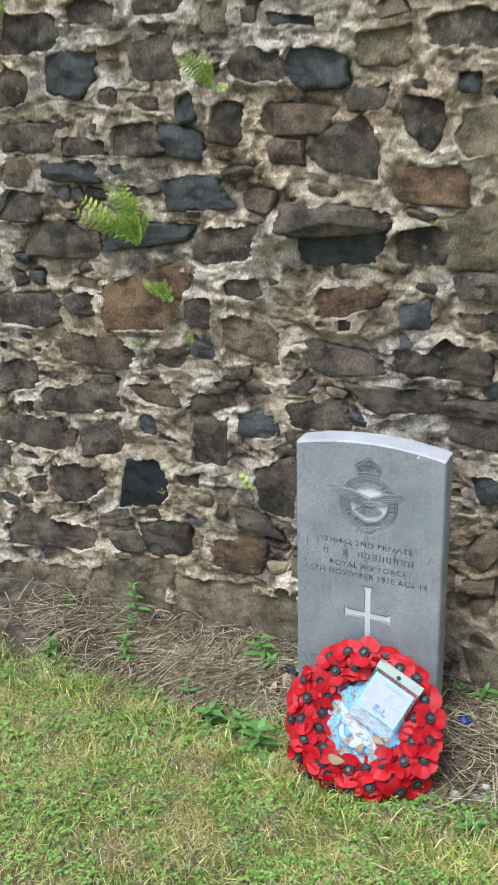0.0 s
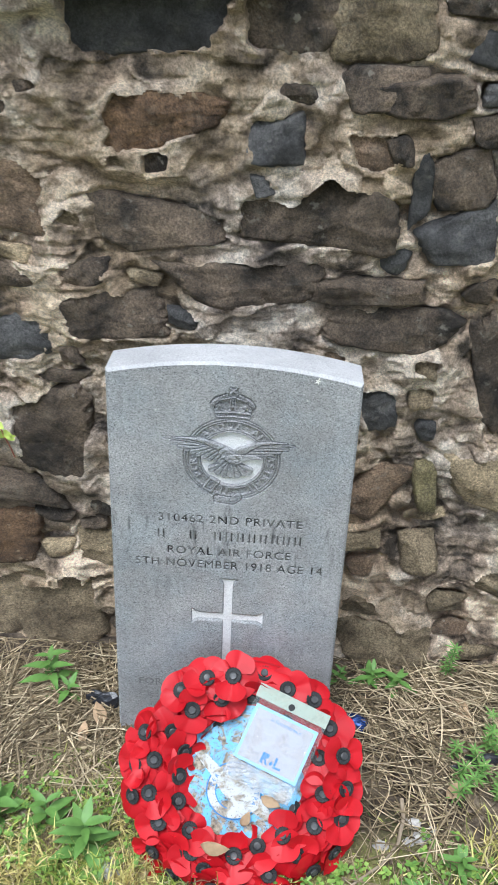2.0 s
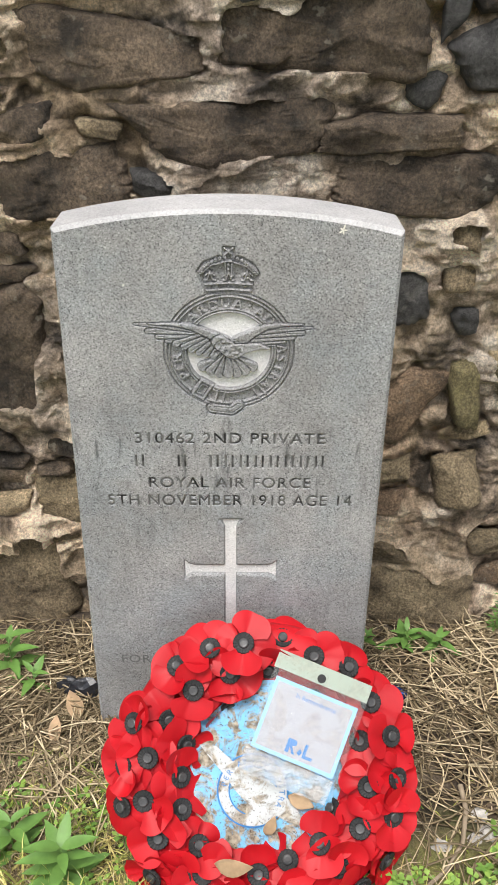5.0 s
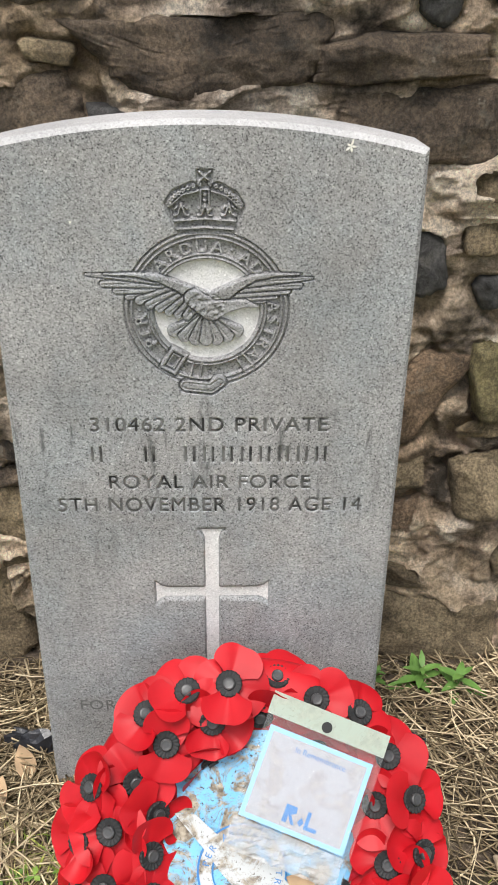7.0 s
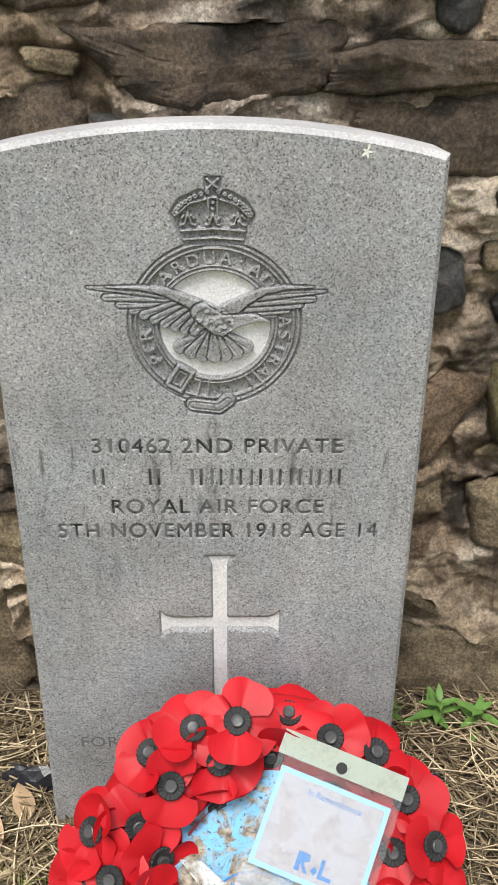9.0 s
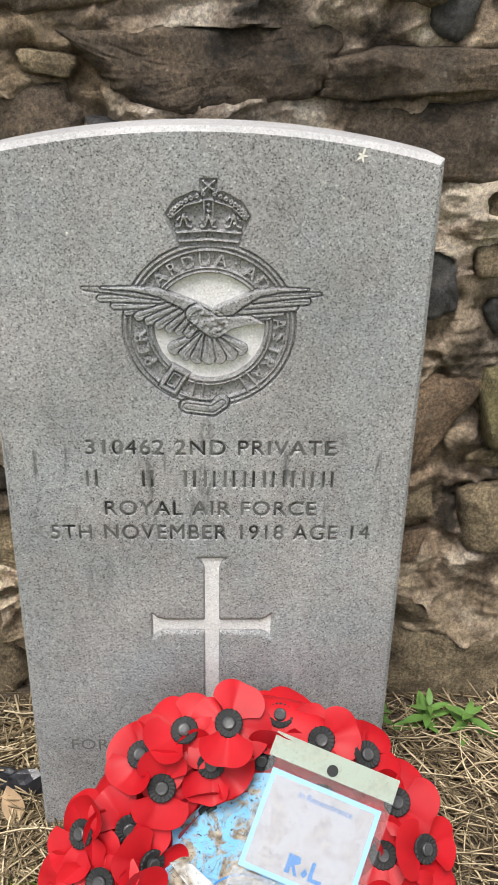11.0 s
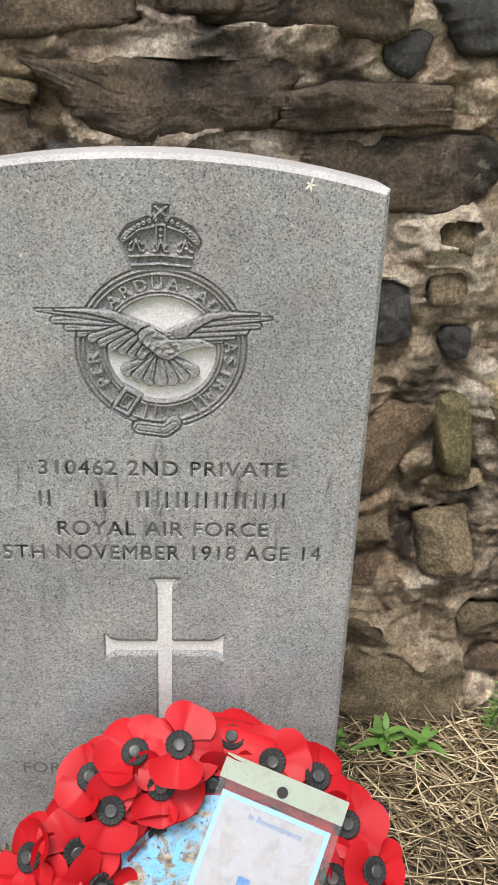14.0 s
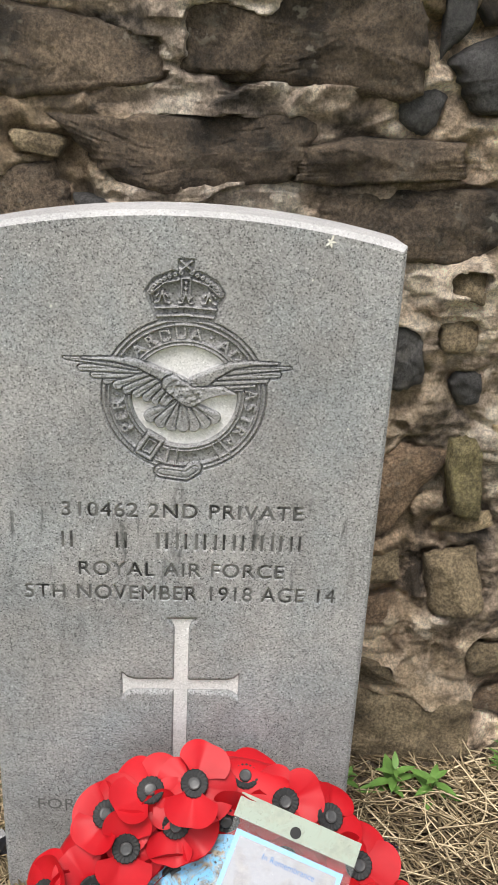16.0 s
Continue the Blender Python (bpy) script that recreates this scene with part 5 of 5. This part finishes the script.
def build_clover():
    s = Strips()
    count = 0
    while count < 6000:
        x, y = prng.uniform(-1.6, 1.0), -1.3 + 1.3 * prng.random() ** 0.7
        if y > lawn_edge(x) + 0.08 * prng.random() or math.sin(x * 13 + 2 * math.sin(y * 9)) * math.sin(y * 17 + x * 5) < -0.3:
            continue
        count += 1
        root = Vector((x, y, up_at(x, y) + prng.uniform(0.004, 0.024)))
        turn = prng.uniform(0, 6.28)
        for k in range(3):
            w = turn + k * 2.1
            ahead = Vector((math.cos(w), math.sin(w), prng.uniform(-0.1, 0.5))).normalized()
            s.leaf(root, ahead, Vector((0, 0, 1)), prng.uniform(0.008, 0.015), prng.uniform(0.006, 0.011), 0.2, 0.2, 2)
    return s.mesh("clover", CLOVER)


tagged(new("clover", build_clover()), "low clover and broad leaves in the lawn", "clover", kind="stuff")


def build_straw():
    s = Strips()
    heaps = [(-0.45, 0.0, 0.16, 0.09, 1700), (-0.3, 0.06, 0.1, 0.09, 600), (-0.9, 0.08, 0.25, 0.08, 500), (0.45, 0.13, 0.15, 0.06, 520), (0.36, 0.0, 0.12, 0.1, 320), (0.55, 0.2, 0.12, 0.04, 300), (0.4, -0.2, 0.16, 0.1, 170), (-0.5, -0.12, 0.3, 0.08, 170), (-0.2, -0.02, 0.06, 0.14, 110)]
    for hx, hy, sx, sy, n in heaps:
        flow = prng.uniform(0, 3.14)
        for _ in range(n):
            x, y = prng.gauss(hx, sx), prng.gauss(hy, sy)
            if y > 0.24 or (-0.19 < x < 0.19 and -0.02 < y < 0.09):
                continue
            a = prng.gauss(flow, 0.8)
            length = prng.uniform(0.05, 0.2)
            bow = prng.gauss(0, 0.35)
            pts = []
            heap = 0.03 * math.exp(-(((x - hx) / sx) ** 2 + ((y - hy) / sy) ** 2) / 2) * prng.random()
            lift = prng.uniform(0, 0.03) if prng.random() < 0.3 else 0.0
            for k in range(6):
                q = k / 5 - 0.5
                px = x + math.cos(a + bow * q) * length * q
                py = min(0.235, y + math.sin(a + bow * q) * length * q)
                if -0.19 < px < 0.19 and py > -0.012:
                    py = -0.012
                pts.append(Vector((px, py, up_at(px, py) + 0.002 + heap + lift * (q + 0.5) ** 2 + 0.004 * (0.25 - q * q))))
            s.tube(pts, prng.uniform(0.0007, 0.0017), 3)
    return s.mesh("straw", STRAW)


tagged(new("straw", build_straw()), "matted dry straw lying on the soil", "straw", kind="stuff")


def build_crumbs():
    """Clods, chips and dead leaf scraps on the bare strip."""
    bm = bmesh.new()
    for _ in range(1500):
        x, y = prng.uniform(-1.2, 0.85), prng.uniform(-0.42, 0.24)
        if y < lawn_edge(x) - 0.05 or (-0.2 < x < 0.2 and -0.01 < y < 0.08):
            continue
        r = prng.uniform(0.0015, 0.006) * (1.8 if prng.random() < 0.06 else 1)
        m = pose(x, y, up_at(x, y) + r * 0.3, prng.uniform(0, 360), prng.uniform(0, 360), 0) @ Matrix.Diagonal((r * prng.uniform(0.6, 1.6), r, r * prng.uniform(0.4, 1), 1))
        bmesh.ops.create_icosphere(bm, subdivisions=1, radius=1, matrix=m)
    me = bpy.data.meshes.new("soil_crumbs")
    bm.to_mesh(me)
    bm.free()
    me.materials.append(CRUMB)
    return me


CRUMB = leafy("soil_crumb", (0.07, 0.05, 0.033), (0.3, 0.25, 0.19), (0.15, 0.11, 0.075), 60, 0.95)
tagged(new("soil_crumbs", build_crumbs()), "crumbs of brown soil and grit", "soil", kind="stuff")


def weed(x, y, height, leaves, size, label, z=None, spread=0.9, wide=0.36):
    """A leafy weed: a stem with pairs of lance-shaped leaves."""
    base = thing("weed", label, "weed", pose(x, y, up_at(x, y) if z is None else z, 0, 0, prng.uniform(0, 360)))
    stem, leaf_set = Strips(), []
    tip = Vector((prng.uniform(-0.2, 0.2) * height, prng.uniform(-0.2, 0.2) * height, height))
    stem.tube([tip * (k / 4) + Vector((0, 0, 0.0)) for k in range(5)], 0.0016, 5, 0.5)
    part("stem", stem.mesh("stem", WEED), WEED, base)
    for k in range(leaves):
        q = 0.15 + 0.85 * (k // 2) / max(1, (leaves - 1) // 2)
        w = 3.14 * (k % 2) + 1.57 * (k // 2) + prng.uniform(-0.4, 0.4)
        rise = 0.2 + 0.9 * q * (1.2 - spread)
        ahead = Vector((math.cos(w), math.sin(w), rise + prng.uniform(-0.15, 0.25))).normalized()
        side = ahead.cross(Vector((0, 0, 1))).normalized()
        s = Strips()
        length = size * prng.uniform(0.75, 1.15) * (1.05 - 0.45 * q)
        s.leaf(tip * q, ahead, side.cross(ahead).normalized(), length, length * wide, prng.uniform(0.1, 0.4), 0.25, 6)
        part("leaf", s.mesh("leaf", WEED), WEED, base)
    return base


weed(-0.365, 0.1, 0.085, 12, 0.07, "green broad-leaved weed growing in straw at the wall")
weed(-0.325, 0.07, 0.05, 8, 0.055, "low green weed beside a taller weed in straw")
weed(-0.215, -0.25, 0.09, 14, 0.075, "bright green leafy weed at the lawn's edge")
weed(-0.3, -0.21, 0.06, 10, 0.065, "dark green weed with broad leaves in the lawn")
weed(-0.385, -0.2, 0.055, 10, 0.07, "dark green rosette weed in the lawn", None, 1.0, 0.5)
weed(-0.87, 0.19, 0.1, 10, 0.05, "slender green weed at the foot of the wall")
weed(-0.77, -0.03, 0.075, 14, 0.045, "bushy green weed in bare soil")
weed(-0.84, 0.1, 0.05, 10, 0.04, "small green weed in straw near the wall")
weed(-1.02, -0.1, 0.06, 12, 0.05, "spreading green weed in the lawn's edge")
weed(-0.5, -0.13, 0.06, 8, 0.04, "bright green seedling in the straw")
weed(-1.12, 0.14, 0.05, 8, 0.035, "tiny green weed at the wall's foot")
weed(0.3, 0.175, 0.04, 12, 0.05, "low green weed with oval leaves at the wall")
weed(0.355, 0.16, 0.04, 10, 0.05, "oval-leaved green weed beside the headstone")
weed(0.235, 0.18, 0.03, 8, 0.03, "small green weed behind the headstone")
weed(0.43, -0.24, 0.05, 12, 0.045, "green weed in bare soil near the wreath")
weed(0.36, -0.3, 0.04, 10, 0.05, "low leafy weed at the lawn's edge")


def cleavers(x, y, height, whorls, label):
    """A thin stem with star-like whorls of narrow leaves."""
    base = thing("cleavers", label, "weed", pose(x, y, up_at(x, y), 0, 0, prng.uniform(0, 360)))
    lean = Vector((prng.uniform(-0.4, 0.4), prng.uniform(-0.3, 0.1), 1)) * height
    stem = Strips()
    stem.tube([lean * (k / 5) for k in range(6)], 0.0009, 4)
    part("stem", stem.mesh("stem", WEED), WEED, base)
    for k in range(whorls):
        s = Strips()
        root = lean * (0.2 + 0.8 * k / max(1, whorls - 1))
        for j in range(7):
            w = 0.9 * j + k
            s.leaf(root, Vector((math.cos(w), math.sin(w), 0.25)).normalized(), Vector((0, 0, 1)), prng.uniform(0.016, 0.026), 0.0045, 0.1, 0.1, 3)
        part("leaf_whorl", s.mesh("leaf_whorl", WEED), WEED, base)


cleavers(0.47, 0.215, 0.14, 5, "tall thin green weed with whorled leaves at the wall")
for k in range(16):
    cleavers(0.5 + prng.uniform(-0.07, 0.12), prng.uniform(-0.1, 0.11), prng.uniform(0.04, 0.08), 3, "green whorl-leaved weed sprawling on straw")


def fern(x, z, fronds, size, label, spread=0.95):
    base = thing("fern", label, "fern", pose(x, WALL_Y - 0.022, z))
    for k in range(fronds):
        w = spread * (2 * (k + 0.5) / fronds - 1) + prng.uniform(-0.18, 0.18)
        length = size * prng.uniform(0.6, 1.2)
        up = Vector((math.sin(w) * 0.75, -prng.uniform(0.05, 0.7), math.cos(w) * prng.uniform(0.7, 1.1) - (0.4 if k % 7 == 3 else 0.0))).normalized()
        s = Strips()
        steps = 13
        pts = []
        for j in range(steps + 1):
            q = j / steps
            pts.append(up * (length * q) + Vector((0, -0.12 * length, -0.1 * length)) * q * q)
        s.tube(pts, 0.0007, 3)
        for j in range(1, steps):
            q = j / steps
            ahead = (pts[j + 1] - pts[j - 1]).normalized()
            side = ahead.cross(Vector((0, -1, 0.4))).normalized()
            normal = side.cross(ahead).normalized()
            pin = length * 0.125 * math.sin(math.pi * min(1, 0.15 + 0.85 * (1 - q))) ** 0.8
            for sign in (-1, 1):
                s.leaf(pts[j], (side * sign + ahead * 0.35).normalized(), normal if normal.y < 0 else -normal, pin, pin * 0.42, 0.15, 0.1, 3)
        part("frond", s.mesh("frond", FERN), FERN, base)


fern(-0.506, 1.61, 11, 0.1, "small bright green fern rooted in the wall", 0.7)
fern(-0.767, 1.2, 20, 0.18, "large bright green fern growing from a mortar joint", 0.75)
fern(-0.687, 1.045, 13, 0.09, "spreading bright green fern in a mortar joint")
fern(-0.790, 0.903, 5, 0.045, "tiny green fern in a mortar joint")
fern(-0.611, 0.926, 5, 0.045, "tiny young fern in a mortar joint")
fern(0.083, 1.286, 4, 0.03, "tiny pale fern sprout in the wall")
fern(-1.125, 1.822, 8, 0.06, "dark green tuft of fern high on the wall")
fern(-1.359, 0.349, 4, 0.03, "tiny fern sprout low on the wall")
fern(-0.756, 0.408, 4, 0.03, "tiny fern sprout beside a black stone")


def wall_seedling(x, z):
    base = thing("seedling", "slender seedling with red stem rooted in the mortar", "plant", pose(x, WALL_Y - 0.02, z))
    s = Strips()
    pts = [Vector((0.006, 0, 0)), Vector((0.004, -0.012, 0.03)), Vector((-0.004, -0.018, 0.06)), Vector((-0.012, -0.02, 0.1))]
    s.tube(pts, 0.0014, 5, 0.6)
    part("stem", s.mesh("stem", REDSTEM), REDSTEM, base, "reddish stem")
    for k in range(11):
        q = prng.uniform(0.3, 1.0)
        root = pts[1].lerp(pts[3], q)
        w = prng.uniform(0, 6.28)
        t = Strips()
        t.leaf(root, Vector((math.cos(w), -0.4, 0.3 + 0.5 * math.sin(w))).normalized(), Vector((0, -1, 0.2)).normalized(), 0.024, 0.011, 0.2, 0.2, 4)
        part("leaf", t.mesh("leaf", FERN), FERN, base)


wall_seedling(-0.440, 0.438)


# ---- litter ----
def crumple(name, label, category, x, y, size, mat, seed, flat=0.35, turn=0.0):
    bm = bmesh.new()
    bmesh.ops.create_icosphere(bm, subdivisions=3, radius=1)
    for v in bm.verts:
        p = v.co * 2.2
        k = 1 + 0.55 * float(fbm(p.x + seed, p.y, p.z, 4)) + 0.25 * abs(float(vnoise(p.x * 2.5, p.y * 2.5 + seed, p.z * 2.5)))
        v.co = Vector((v.co.x * size[0] * k, v.co.y * size[1] * k, max(-0.3, v.co.z) * size[2] * k))
    me = bpy.data.meshes.new(name)
    bm.to_mesh(me)
    bm.free()
    me.materials.append(mat)
    ob = new(name, me)
    ob.matrix_basis = pose(x, y, up_at(x, y) + size[2] * 0.25, 0, 0, turn)
    return tagged(ob, label, category)


crumple("plastic_scrap", "torn black plastic scrap on straw beside the headstone", "plastic scrap", -0.245, 0.06, (0.034, 0.018, 0.036), BAGBLACK, 2.0)
crumple("plastic_scrap", "torn black plastic strip half hidden under weeds", "plastic scrap", 0.52, 0.0, (0.06, 0.012, 0.012), BAGBLACK, 5.0, turn=12)
crumple("foil_scrap", "crumpled dark blue foil scrap on straw", "foil scrap", 0.27, 0.065, (0.025, 0.018, 0.014), FOIL, 7.0, turn=-15)
crumple("clear_wrapper", "crumpled clear plastic wrapper on the grass", "wrapper", -0.178, -0.285, (0.026, 0.016, 0.014), WRAP, 9.0, turn=-20)
crumple("paper_scrap", "pale blue paper scrap under weed leaves", "paper scrap", -0.37, 0.06, (0.016, 0.01, 0.004), PAPER, 12.0)
for k, (x, y, r) in enumerate(((0.365, -0.15, 0.013), (0.375, -0.18, 0.015), (0.35, -0.19, 0.009), (0.3, -0.2, 0.011), (0.4, -0.16, 0.008), (-0.86, 0.02, 0.012))):
    tagged(crumple("pebble", "pale grey pebble in bare soil", "pebble", x, y, (r, r * 0.8, r * 0.6), PEBBLE, 20.0 + k), group="pebbles in the soil")


def dead_leaf(x, y, size, label, m=None):
    s = Strips()
    s.leaf(Vector((0, 0, 0)), Vector((1, 0, 0.15)).normalized(), Vector((0, 0, 1)), size, size * 0.55, -0.25, 0.7, 7)
    ob = new("dead_leaf", s.mesh("dead_leaf", DRYLEAF))
    ob.matrix_basis = pose(x, y, up_at(x, y) + 0.012, prng.uniform(-25, 25), prng.uniform(-20, 20), prng.uniform(0, 360)) if m is None else m
    solid = ob.modifiers.new("thickness", "SOLIDIFY")
    solid.thickness = 0.0006
    return tagged(ob, label, "leaf")


dead_leaf(-0.24, 0.0, 0.05, "curled pale brown dead leaf on straw")
dead_leaf(-0.27, -0.04, 0.04, "crisp brown dead leaf on soil")
dead_leaf(0.43, -0.1, 0.045, "dry tan leaf on bare soil")
dead_leaf(-0.4, -0.19, 0.05, "russet dead leaf in the grass")
dead_leaf(0.47, 0.14, 0.06, "long tan dead leaf on straw")
WM = pose(0.045, -0.185, 0.098, 90 - LEAN)
dead_leaf(0, 0, 0.05, "curled brown dead leaf caught on the wreath", WM @ pose(-0.062, -0.112, 0.018, 20, 0, 10))
dead_leaf(0, 0, 0.03, "small brown dead leaf lying on the wreath's disc", WM @ pose(0.005, -0.085, -0.01, 10, 0, 70))
dead_leaf(0, 0, 0.035, "tan dead leaf scrap on the wreath's disc", WM @ pose(0.035, -0.035, -0.012, 0, 10, -20))
s = Strips()
s.tube([Vector((0.345, -0.11, 0.012)), Vector((0.345, -0.15, 0.012)), Vector((0.33, -0.2, 0.01)), Vector((0.3, -0.24, 0.008)), Vector((0.24, -0.285, 0.006)), Vector((0.2, -0.3, 0.004))], 0.0042, 7, 0.55)
twig = new("twig", s.mesh("twig", TWIG))
twig.location = (0, 0, GROUND_Z)
tagged(twig, "bare curved brown twig lying on soil", "twig")

# bird dropping and pale lichen flecks on the headstone
fleck_mat = plain("pale_lichen", (0.7, 0.68, 0.58), (0.85, 0.84, 0.8), 200, 0.9)[0]
for fx, fz, size in ((0.123, 0.776, 0.006), (0.02, 0.72, 0.0016), (-0.12, 0.71, 0.0018), (0.155, 0.6, 0.0014), (0.11, 0.742, 0.0014)):
    star = Strips()
    for k in range(5):
        w = 1.3 * k + fx * 40
        star.leaf(Vector((0, 0, 0)), Vector((math.cos(w), 0, math.sin(w))), Vector((0, -1, 0)), size * prng.uniform(0.6, 1.2), size * 0.35, 0.0, 0.0, 3)
    fleck = part("lichen_fleck", star.mesh("lichen_fleck", fleck_mat), fleck_mat, headstone, "pale yellowish fleck")
    fleck.location = (fx, -0.0012, fz)
